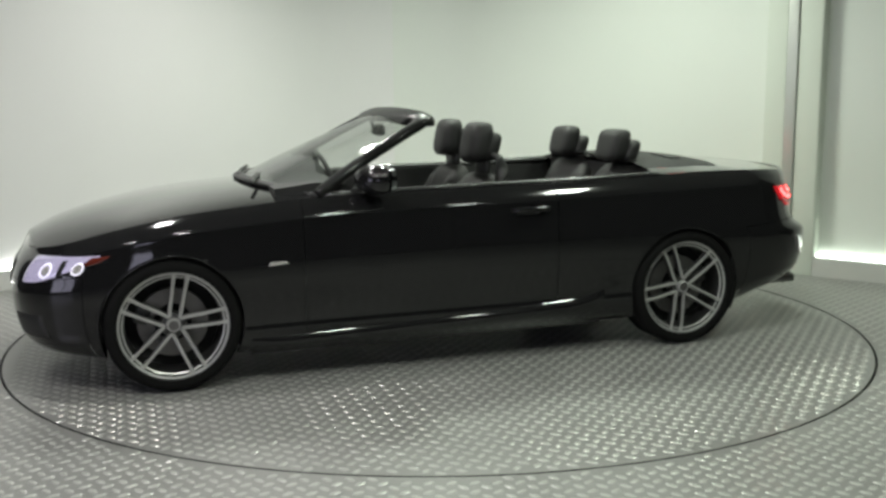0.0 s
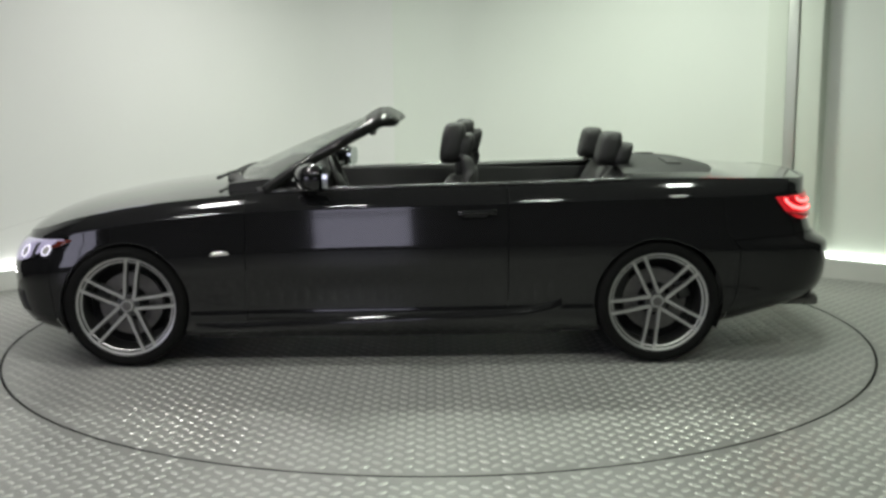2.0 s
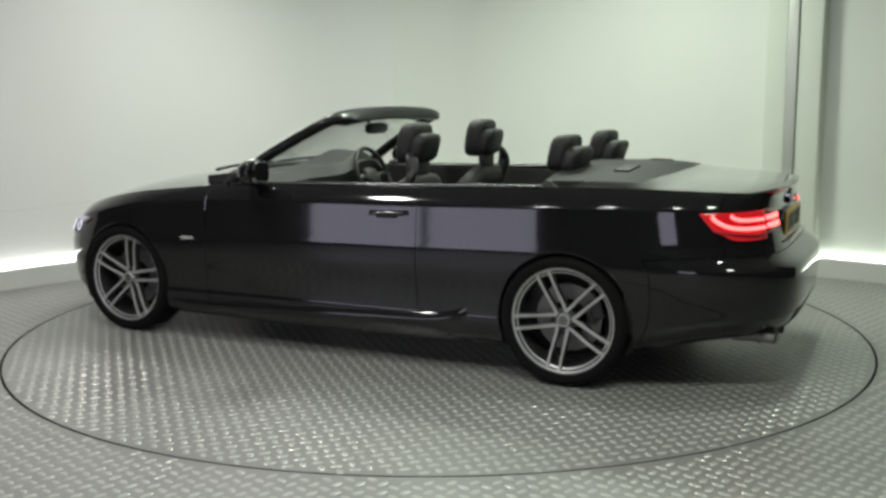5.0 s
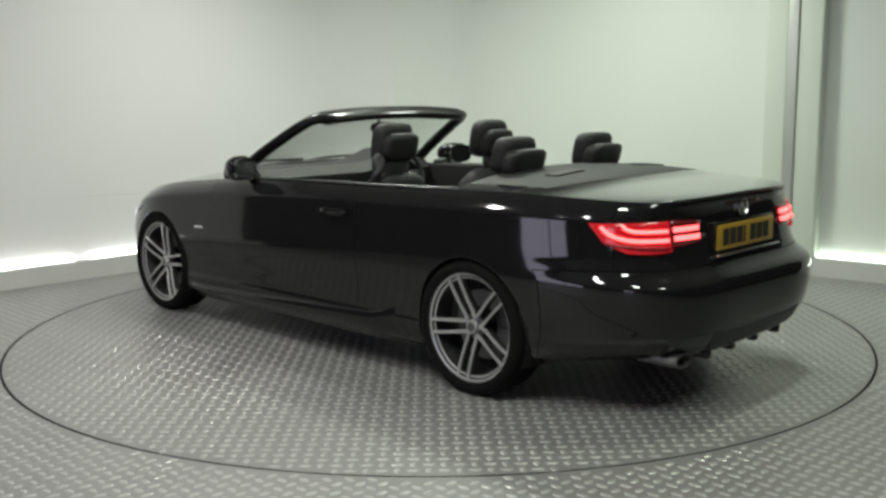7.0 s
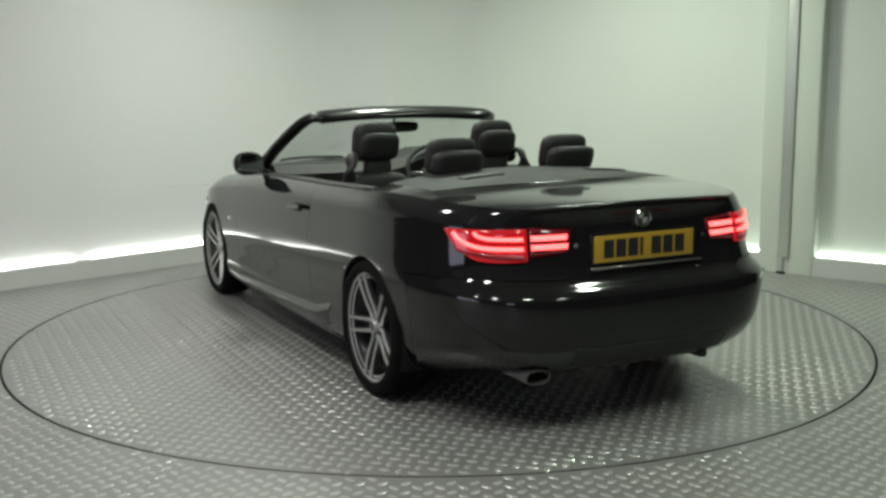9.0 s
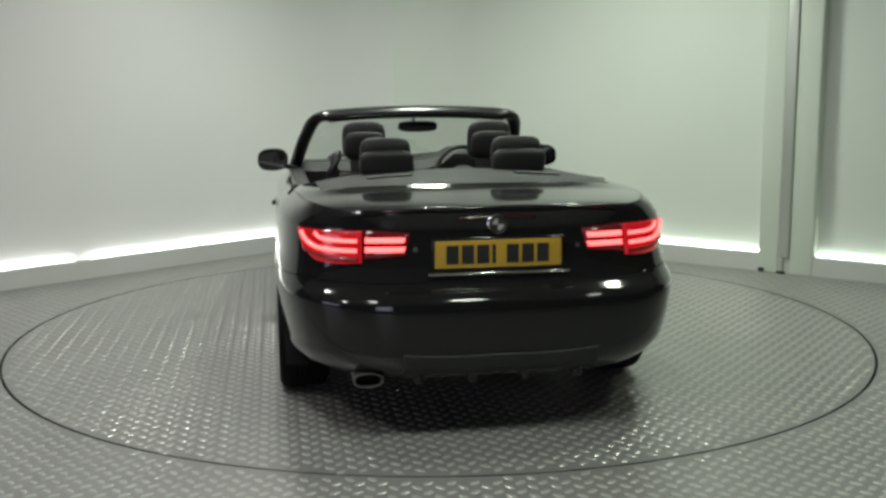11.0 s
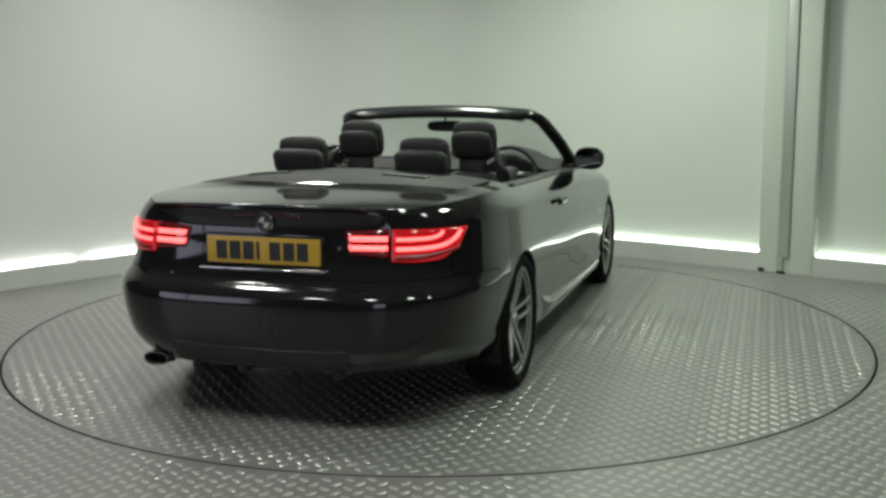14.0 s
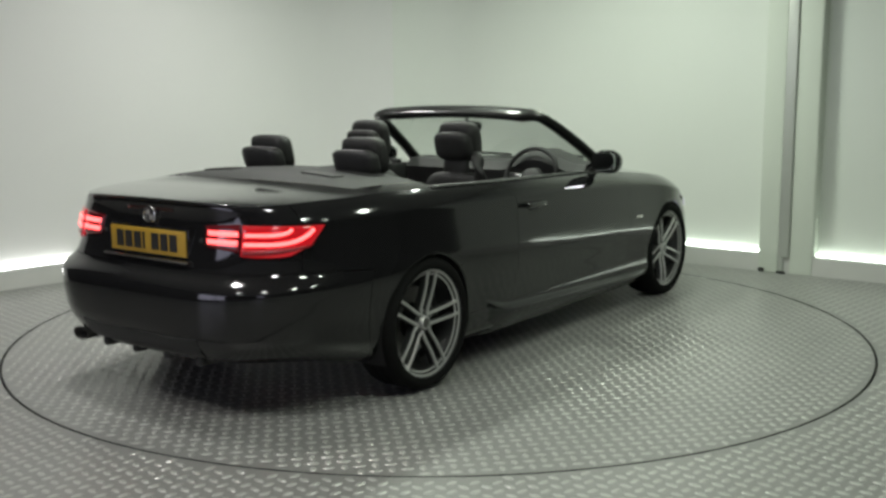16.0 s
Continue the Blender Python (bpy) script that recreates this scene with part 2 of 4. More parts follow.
def build_room():
    p, mid, q = wall_line(0.13)
    line, seam = p + mid + q, mid[len(mid) // 2].x
    strip_wall("wall_left", stretch(line, LEFT_END, seam), 0.0, CEIL, 0.1, WALL_L, "smooth white studio wall panels washed by light from below")
    strip_wall("wall_right", stretch(line, seam, RIGHT_END), 0.0, CEIL, 0.1, WALL_R, "smooth pale green-white studio wall lit from below")
    strip_wall("wall_left_end", stretch(line, -9.0, LEFT_END), 0.0, CEIL, 0.1, DARK_WALL, "plain charcoal wall beside the white panels")
    strip_wall("wall_right_end", stretch(line, RIGHT_END, 9.0), 0.0, CEIL, 0.1, DARK_WALL, "plain charcoal wall beside the pale green panels")
    p, mid, q = wall_line(0.0)
    line = p + mid + q
    strip_wall("plinth_left", stretch(line, LEFT_END, seam), 0.0, 0.14, 0.085, PLINTH, "low grey plinth along the white wall")
    strip_wall("plinth_right", stretch(line, seam, RIGHT_END), 0.0, 0.14, 0.085, PLINTH, "low grey plinth along the pale green wall")
    # light strips in the cove behind the plinth, with gaps between the tubes
    p, mid, q = wall_line(0.092)
    line = p + mid + q

    for a, b, m, lab in ((-3.75, -2.83, LED_L, "glowing white light strip in the cove behind the plinth"),
                         (-2.74, -0.28, LED_L, "glowing white light strip in the cove behind the plinth"),
                         (-0.24, 2.57, LED_R, "glowing cool white light strip in the cove behind the plinth"),
                         (2.90, 3.95, LED_R, "glowing cool white light strip in the cove beyond the pillar")):
        pts = stretch(line, a, b)
        me_v, me_f = [], []
        for i, c in enumerate(pts):
            t = (pts[min(i + 1, len(pts) - 1)] - pts[max(i - 1, 0)]).normalized()
            o = Vector((-t.y, t.x)) * 0.03
            me_v += [(c.x, c.y, 0.10), (c.x, c.y, 0.152), (c.x + o.x, c.y + o.y, 0.152), (c.x + o.x, c.y + o.y, 0.10)]
        for i in range(len(pts) - 1):
            me_f += [(i * 4 + k, i * 4 + (k + 1) % 4, i * 4 + 4 + (k + 1) % 4, i * 4 + 4 + k) for k in range(4)]
        me_f += [(0, 1, 2, 3), tuple(range(4 * len(pts) - 4, 4 * len(pts)))]
        tagged(new("light_strip", mesh_of("light_strip", me_v, me_f, m, False)), lab, "light strip", "cove light strips")
    # pillar on the right wall
    d = (RIGHT_NEAR - RIGHT_FAR).normalized()
    nrm = Vector((-d.y, d.x))
    pil = thing("wall_pillar", "pale green painted pillar with a metal edge strip against the wall", "pillar", kind="structure")

    def slab(name, s0, s1, o0, o1, z0, z1, m, label="", bev=0.004):
        bm = box(s0, s1, o0, o1, z0, z1, bev)
        base = Vector((2.50, 1.725))
        for v in bm.verts:
            w = base + d * v.co.x + nrm * v.co.y
            v.co = Vector((w.x, w.y, v.co.z))
        return part(name, bm, m, pil, label)
    slab("shaft", 0.03, 0.445, 0.004, 0.129, 0.0, CEIL - 0.004, PILLAR)
    slab("face", 0.03, 0.18, -0.008, 0.004, 0.0, CEIL - 0.006, PILLAR, "pale green face board")
    slab("face", 0.272, 0.44, -0.006, 0.004, 0.0, CEIL - 0.006, PILLAR, "pale green face board")
    slab("edge_strip", 0.186, 0.266, -0.024, 0.004, 0.125, CEIL - 0.01, STRIP, "brushed metal edge strip")
    slab("edge_foot", 0.186, 0.222, -0.024, 0.004, 0.004, 0.121, STRIP, "brushed metal foot of the strip")
    slab("foot", 0.03, 0.075, -0.016, -0.008, 0.0, 0.03, GAP, "dark foot bracket", 0.0)
    slab("foot", 0.18, 0.25, -0.030, -0.024, 0.0, 0.018, GAP, "dark foot bracket", 0.0)
    # dark walls round the camera
    for name, a, b in (("wall_side_left", (-6.0, -1.6), (-6.0, -9.0)), ("wall_behind", (-6.1, -9.0), (6.1, -9.0)), ("wall_side_right", (6.0, -9.0), (6.0, -0.9))):
        a, b = Vector(a), Vector(b)
        t = (b - a).normalized()
        strip_wall(name, [b, a], 0.0, CEIL, 0.1, DARK_WALL, "plain charcoal studio wall in the dark")
    # daylight window in the dark side wall, which the paint mirrors
    win = thing("window_1", "wide bright window full of bluish daylight in the charcoal wall", "window", kind="structure")
    part("pane", box(-5.985, -5.97, -6.9, -3.7, 0.35, 2.0), DAYLIGHT, win, "bright daylight pane")
    for y0, y1, z0, z1 in ((-6.98, -6.9, 0.27, 2.08), (-3.7, -3.62, 0.27, 2.08), (-5.34, -5.26, 0.35, 2.0), (-6.9, -3.7, 2.0, 2.08), (-6.9, -3.7, 0.27, 0.35)):
        part("window_frame", box(-5.995, -5.94, y0, y1, z0, z1, 0.004), PLASTIC, win)
    win = thing("window_2", "bright window full of bluish daylight in the charcoal end wall", "window", kind="structure")
    part("pane", box(-1.65, -0.35, -8.985, -8.97, 0.6, 2.0), DAYLIGHT, win, "bright daylight pane")
    for x0, x1, z0, z1 in ((-1.73, -1.65, 0.52, 2.08), (-0.35, -0.27, 0.52, 2.08), (-1.65, -0.35, 2.0, 2.08), (-1.65, -0.35, 0.52, 0.6)):
        part("window_frame", box(x0, x1, -8.995, -8.94, z0, z1, 0.004), PLASTIC, win)
    outline = [(-6.3, -9.3), (6.3, -9.3), (6.3, 0.2), (0.2, 4.6), (-0.8, 4.6), (-6.3, -0.5)]
    v = [(x, y, z) for z in (CEIL, CEIL + 0.1) for x, y in outline]
    n = len(outline)
    f = [tuple(range(n)), tuple(range(n, 2 * n))] + [(k, (k + 1) % n, n + (k + 1) % n, n + k) for k in range(n)]
    tagged(new("ceiling", mesh_of("ceiling", v, f, CEILING, False)), "plain grey studio ceiling", "ceiling", kind="structure")
    for px, py, _ in PANELS:
        lt = thing("ceiling_light", "small square white ceiling light panel", "ceiling light", "ceiling light panels")
        lt.location = (px, py, CEIL)
        part("frame", box(-0.21, 0.21, -0.19, 0.19, -0.05, 0.0, 0.006), WHITE_METAL, lt)
        part("diffuser", box(-0.18, 0.18, -0.16, 0.16, -0.062, -0.05, 0.003), DIFFUSER, lt, "glowing diffuser")


# ---- floor and turntable ----
R_TABLE = 2.478


def build_floor():
    n = 160
    ring = [(R_TABLE + 0.012, t) for t in (2 * math.pi * k / n for k in range(n))]
    v = [(r * math.cos(t), r * math.sin(t), 0.0) for r, t in ring]
    # outer edge: a large square outline reached ray by ray
    for r, t in ring:
        c, s = math.cos(t), math.sin(t)
        k = 9.4 / max(abs(c), abs(s))
        v.append((k * c, k * s, 0.0))
    f = [(k, (k + 1) % n, n + (k + 1) % n, n + k) for k in range(n)]
    floor = tagged(new("floor", mesh_of("floor", v, f, FLOOR, False)), "grey steel tread plate floor, worn and dusty", "floor", kind="structure")
    # pit, pit edge and deck rim are near-black: the gap's shade is in their colour
    pv, pf = revolve([(0.01, -0.06), (R_TABLE + 0.05, -0.06)], 96)
    pv = [Vector((a.x, a.z, a.y)) for a in pv]
    tagged(new("pit", mesh_of("pit", pv, pf, GAP, False)), "dark pit below the gap round the turntable", "pit", kind="structure")
    ev, ef = revolve([(R_TABLE + 0.012, -0.001), (R_TABLE + 0.012, -0.06)], 160)
    part("pit_edge", mesh_of("pit_edge", [Vector((a.x, a.z, a.y)) for a in ev], ef, GAP, True), GAP, floor, "dark edge of the pit")
    table = thing("turntable", "round steel tread plate turntable, flush with the floor", "turntable")
    tv, tf = revolve([(R_TABLE - 0.002, -0.001), (R_TABLE, -0.004), (R_TABLE, -0.05)], 160)
    part("rim", mesh_of("rim", [Vector((a.x, a.z, a.y)) for a in tv], tf, GAP, True), GAP, table, "dark rim")
    prof = [(0.001, 0.0), (R_TABLE - 0.002, 0.0), (R_TABLE - 0.002, -0.012), (0.001, -0.012)]
    tv, tf = revolve(prof, 160)
    tv = [Vector((a.x, a.z, a.y)) for a in tv]
    part("deck", mesh_of("deck", tv, tf, FLOOR, False), FLOOR, table)
    # raised lozenges of the tread plate
    part("tread", treads(lambda x, y: x * x + y * y < (R_TABLE - 0.022) ** 2, (-2.5, 2.5, -2.5, 2.5)), TREAD, table, "raised lozenges of the tread plate")["kind"] = "stuff"
    t2 = part("tread", treads(lambda x, y: x * x + y * y > (R_TABLE + 0.034) ** 2 and y < x + 4.2 and y < 3.62 - 0.778 * x, (-5.6, 5.6, -6.5, 3.2)),
              TREAD, floor, "raised lozenges of the tread plate")
    t2["kind"] = "stuff"
    return table


def treads(inside, area):
    pitch = 0.0835
    verts, faces = [], []
    L, Wd, h = 0.0275, 0.0125, 0.0034
    rim = [(L, 0), (L * 0.45, Wd), (-L * 0.45, Wd), (-L, 0), (-L * 0.45, -Wd), (L * 0.45, -Wd)]
    c = SQ
    i0, i1 = int(area[0] / pitch), int(area[1] / pitch)
    j0, j1 = int(area[2] / pitch * 2), int(area[3] / pitch * 2)
    for j in range(j0, j1):
        for i in range(i0, i1):
            x, y = (i + 0.5 * (j % 2)) * pitch, j * pitch / 2
            if not inside(x, y):
                continue
            s = 1 if j % 2 else -1
            b = len(verts)
            for k, zz in ((1.0, 0.0), (0.62, h)):
                for a, w in rim:
                    a, w = a * k, w * k
                    verts.append((x + c * (a - s * w), y + c * (s * a + w), zz))
            faces += [(b + k, b + (k + 1) % 6, b + 6 + (k + 1) % 6, b + 6 + k) for k in range(6)]
            faces.append(tuple(b + 6 + k for k in range(6)))
    me = bpy.data.meshes.new("tread")
    me.from_pydata(verts, [], faces)
    me.materials.append(TREAD)
    return me


# ---- the car: x forward, y to its left, z up, origin on the ground between the axles ----
AXLE, HUB_Z, TYRE_R = 1.38, 0.322, 0.322
X0F, X0R = 1.2, -1.2
HALF_W = 0.888
z_low = spline([(-2.4, 0.270), (-2.2, 0.268), (-1.97, 0.237), (-1.76, 0.200), (-1.2, 0.165), (1.0, 0.155), (1.75, 0.175), (2.0, 0.19), (2.2, 0.20)])
z_top = spline([(-2.4, 0.93), (-2.2, 0.943), (-2.0, 0.953), (-1.6, 0.960), (-1.2, 0.952), (-0.6, 0.935), (0.0, 0.925), (0.6, 0.905), (1.0, 0.872), (1.38, 0.83), (1.7, 0.77), (1.95, 0.705), (2.2, 0.655)])
inset = spline([(0, 0.075), (0.05, 0.035), (0.16, 0.016), (0.2, 0.02), (0.32, 0.016), (0.52, 0.0), (0.6, 0.001), (0.70, 0.009), (0.80, 0.0150), (0.85, 0.0170), (0.885, 0.0185), (0.905, 0.027), (0.96, 0.062), (1.0, 0.10)])
tail_x = spline([(0.25, -2.31), (0.33, -2.375), (0.42, -2.403), (0.54, -2.408), (0.59, -2.402), (0.617, -2.375), (0.637, -2.340), (0.66, -2.318), (0.70, -2.303), (0.78, -2.285), (0.86, -2.271), (0.90, -2.276), (0.925, -2.286)])
nose_x = spline([(0.18, 2.05), (0.26, 2.11), (0.36, 2.135), (0.48, 2.14), (0.56, 2.125), (0.63, 2.085), (0.66, 2.05)])
NF, NM, NR, NV = 40, 48, 44, 60


def plan(a):
    """Where column a (0 at the nose to NF+NM+NR at the tail) lies: zone, direction."""
    if a <= NF:
        t = math.pi / 2 * a / NF
        n = 3.2
        r = (math.cos(t) ** n + math.sin(t) ** n) ** (-1 / n)
        return 1, r * math.cos(t), r * math.sin(t)
    if a <= NF + NM:
        return 0, X0F + (X0R - X0F) * (a - NF) / NM, 1.0
    t = math.pi / 2 * (NF + NM + NR - a) / NR
    n = 4.3
    c, s = max(math.cos(t), 0.0), max(math.sin(t), 0.0)
    r = (c ** n + s ** n) ** (-1 / n)
    return -1, r * c, r * s


def nominal_x(a):
    zone, c, s = plan(a)
    return X0F + (2.14 - X0F) * c if zone == 1 else (X0R + (-2.36 - X0R) * c if zone == -1 else c)


def skin(a, z, out=0.0):
    """The point of the left flank at column a and height z, moved outwards by out."""
    zone, c, s = plan(a)
    xn = nominal_x(a)
    v = (z - z_low(xn)) / (z_top(xn) - z_low(xn))
    arch = 0.006 * (math.exp(-((xn - AXLE) / 0.3) ** 2) + math.exp(-((xn + AXLE) / 0.3) ** 2))
    w = HALF_W - inset(v) + out + arch
    if zone == -1:
        w -= 0.13 * c * c * (max(0.0, 0.50 - z) / 0.25) ** 1.7 + 0.036 * c * c * min(1.0, max(0.0, (z - 0.60) / 0.10))
    if zone == 1:
        return Vector((X0F + (nose_x(z) + out - X0F) * c, w * s, z))
    if zone == -1:
        return Vector((X0R + (tail_x(z) - out - X0R) * c, w * s, z))
    return Vector((c, w, z))


def column_x(x):
    """The column whose nominal x is given."""
    lo, hi = 0.0, float(NF + NM + NR)
    for _ in range(40):
        m = (lo + hi) / 2
        lo, hi = (m, hi) if nominal_x(m) > x else (lo, m)
    return lo


def column_y(y, z, tail=True):
    """The column at the tail (or nose) at which the skin at height z is y from the middle."""
    lo, hi = (float(NF + NM), float(NF + NM + NR)) if tail else (float(NF), 0.0)
    for _ in range(40):
        m = (lo + hi) / 2
        lo, hi = (m, hi) if skin(m, z).y > y else (lo, m)
    return lo


def flip(p, side):
    return Vector((p[0], p[1] * side, p[2]))


def patch(corners, nu, nv, side, out=0.004, depth=0.012, edge=None):
    """A thin shell on the skin between four (column, z) corners: lower start, lower end, upper end, upper start."""
    verts, faces = [], []
    (a0, z0), (a1, z1), (a2, z2), (a3, z3) = corners
    m = (nu + 1) * (nv + 1)
    for lay in (out, -depth):
        for j in range(nv + 1):
            t = j / nv
            for i in range(nu + 1):
                s = i / nu
                a = (1 - t) * ((1 - s) * a0 + s * a1) + t * ((1 - s) * a3 + s * a2)
                z = (1 - t) * ((1 - s) * z0 + s * z1) + t * ((1 - s) * z3 + s * z2)
                if edge:
                    z += edge(s, t)
                rim = lay > 0 and (i in (0, nu) or j in (0, nv))
                verts.append(flip(skin(a, z, lay - (0.003 if rim else 0)), side))
    def q(l, i, j):
        return l * m + j * (nu + 1) + i
    for l in (0, 1):
        faces += [(q(l, i, j), q(l, i + 1, j), q(l, i + 1, j + 1), q(l, i, j + 1)) for i in range(nu) for j in range(nv)]
    for i in range(nu):
        faces += [(q(0, i, 0), q(0, i + 1, 0), q(1, i + 1, 0), q(1, i, 0)), (q(0, i, nv), q(0, i + 1, nv), q(1, i + 1, nv), q(1, i, nv))]
    for j in range(nv):
        faces += [(q(0, 0, j), q(0, 0, j + 1), q(1, 0, j + 1), q(1, 0, j)), (q(0, nu, j), q(0, nu, j + 1), q(1, nu, j + 1), q(1, nu, j))]
    return verts, faces


def ring_patch(a, z, r1, r0, side, out, n=24):
    """A thin ring on the skin round column a and height z."""
    m = (skin(a + 0.5, z) - skin(a - 0.5, z)).length
    verts, faces = [], []
    for lay, r in ((out - 0.004, r1 * 1.08), (out, r1), (out, r0), (out - 0.004, r0 * 0.92)):
        verts += [flip(skin(a + r * math.cos(t) / m, z + r * math.sin(t), lay), side) for t in (2 * math.pi * k / n for k in range(n))]
    for q in range(3):
        faces += [(q * n + k, q * n + (k + 1) % n, q * n + n + (k + 1) % n, q * n + n + k) for k in range(n)]
    return verts, faces


def seam_edges(me, material, width=0.0018):
    """Draws the open edges of a panel in, so that a joint stays between panels."""
    bm = bmesh.new()
    bm.from_mesh(me)
    bmesh.ops.remove_doubles(bm, verts=bm.verts, dist=0.0008)
    bmesh.ops.recalc_face_normals(bm, faces=bm.faces)
    ring = bmesh.ops.inset_region(bm, faces=bm.faces[:], thickness=width, depth=0.0, use_boundary=True, use_even_offset=True)["faces"]
    bmesh.ops.delete(bm, geom=ring, context="FACES")
    for f in bm.faces:
        f.smooth = True
    bm.to_mesh(me)
    bm.free()
    return me


ARCH_R = 0.335
DOOR_F, DOOR_R = 0.75, -0.60
C_DOOR_F, C_DOOR_R = NF + round((X0F - DOOR_F) / 0.05), NF + round((X0F - DOOR_R) / 0.05)


def trim_arch(cs, cx):
    """What is left of a face outside the wheel arch's circle."""
    def far(p):
        return math.hypot(p.x - cx, p.z - HUB_Z - 0.004) - ARCH_R
    out = []
    for i, p in enumerate(cs):
        q = cs[(i + 1) % len(cs)]
        fp, fq = far(p), far(q)
        if fp >= 0:
            out.append(p)
        if fp * fq < 0:
            lo, hi = (p, q) if fp > 0 else (q, p)
            a, b = 0.0, 1.0
            for _ in range(24):
                m = (a + b) / 2
                a, b = (m, b) if far(lo.lerp(hi, m)) > 0 else (a, m)
            out.append(lo.lerp(hi, a))
    return out


def arch_lip(car, side, cx):
    """The rolled edge of a wheel arch."""
    pts = []
    for k in range(49):
        t = math.radians(-28 + 236 * k / 48)
        x, z = cx + ARCH_R * math.cos(t), HUB_Z + 0.004 + ARCH_R * math.sin(t)
        if z > z_low(x) + 0.01:
            pts.append(flip(skin(column_x(x), z, -0.006), side))
    part("arch_lip", mesh_of("arch_lip", *sweep(pts, ellipse(0.007, 0.007, 8), up=(0, 1, 0)), PAINT), PAINT, car)


def flank_panels(car, side):
    """Fender, door, quarter, bumpers of one side, as panels of the one skin."""
    n = NF + NM + NR
    a_fb = round(column_x(1.80))
    a_rb = round(column_x(-1.76))
    grid = {}
    for a in range(n + 1):
        xn = nominal_x(a)
        for k in range(NV + 1):
            z = z_low(xn) + (z_top(xn) - z_low(xn)) * k / NV
            p = skin(a, z)
            grid[a, k] = p
    k_rb = round(NV * 0.585)
    k_fb = round(NV * 0.70)
    groups = {}
    for a in range(n):
        for k in range(NV):
            cs = [grid[a, k], grid[a + 1, k], grid[a + 1, k + 1], grid[a, k + 1]]
            mid = sum(cs, Vector()) / 4
            if mid.y > 0.5:
                cs = trim_arch(cs, AXLE if mid.x > 0 else -AXLE)
                if len(cs) < 3:
                    continue
            if a < a_fb and k < k_fb:
                g = "front_bumper"
            elif a < C_DOOR_F:
                g = "front_wing"
            elif a < C_DOOR_R:
                g = "sill" if k < 8 else "door"
            elif a >= a_rb and k < k_rb:
                g = "rear_bumper"
            elif a >= n - 23 and k >= k_rb:
                g = "boot_face"
            else:
                g = "rear_quarter"
            groups.setdefault(g, []).append([flip(c, side) for c in cs])
    return groups


def quads(name, qs, material):
    verts, faces, seen = [], [], {}
    for q in qs:
        f = []
        for p in q:
            key = (round(p.x, 4), round(p.y, 4), round(p.z, 4))
            if key not in seen:
                seen[key] = len(verts)
                verts.append(p)
            f.append(seen[key])
        f = list(dict.fromkeys(f))
        if len(f) > 2:
            faces.append(tuple(f))
    return mesh_of(name, verts, faces, material)


z_mid = spline([(-2.33, 0.950), (-2.2, 0.960), (-2.0, 0.971), (-1.82, 0.982), (-1.74, 1.006), (-1.62, 1.024), (-1.45, 1.029), (-1.25, 1.027), (0.7, 0.955), (1.0, 0.938), (1.354, 0.902), (1.69, 0.840), (1.9, 0.778), (2.02, 0.725), (2.14, 0.66)])


def top_point(a, t, power):
    """A point of the upper side at column a, at t (1 left to -1 right) between the shoulders."""
    p = skin(a, z_top(nominal_x(a)))
    zc = max(z_mid(p.x), p.z)
    return Vector((p.x, p.y * t, p.z + (zc - p.z) * (1 - abs(t) ** power)))


def top_rows(a0, a1, power, nu=24, t0=1.0, t1=-1.0, steps=None):
    """Rows across the car from column a0 to a1, which may depend on t."""
    steps = steps or int(round(a1(0) - a0(0)))
    rows = []
    for k in range(steps + 1):
        u = k / steps
        rows.append([top_point(a0(t) + (a1(t) - a0(t)) * u, t, power) for t in (t0 + (t1 - t0) * i / nu for i in range(nu + 1))])
    return rows


def rows_quads(rows):
    return [[rows[j][i], rows[j][i + 1], rows[j + 1][i + 1], rows[j + 1][i]] for j in range(len(rows) - 1) for i in range(len(rows[0]) - 1)]


def diffuser():
    """The insert in the middle of the rear bumper's lower edge, tucked under it."""
    verts, faces, nu = [], [], 24
    sec = ((0.372, 0.0), (0.369, 0.003), (0.318, 0.004), (0.290, 0.003), (0.280, -0.01), (0.276, -0.30))
    for i in range(nu + 1):
        y = -0.40 + 0.80 * i / nu
        for z, out in sec:
            z += 0.012 * (y / 0.40) ** 4 if z > 0.35 else 0.0
            p = skin(column_y(abs(y), z), z, max(out, -0.02))
            verts.append(Vector((p.x + (0.28 if out < -0.1 else 0.0), y, z)))
    k = len(sec)
    faces = [(i * k + q, i * k + q + 1, (i + 1) * k + q + 1, (i + 1) * k + q) for i in range(nu) for q in range(k - 1)]
    return verts, faces


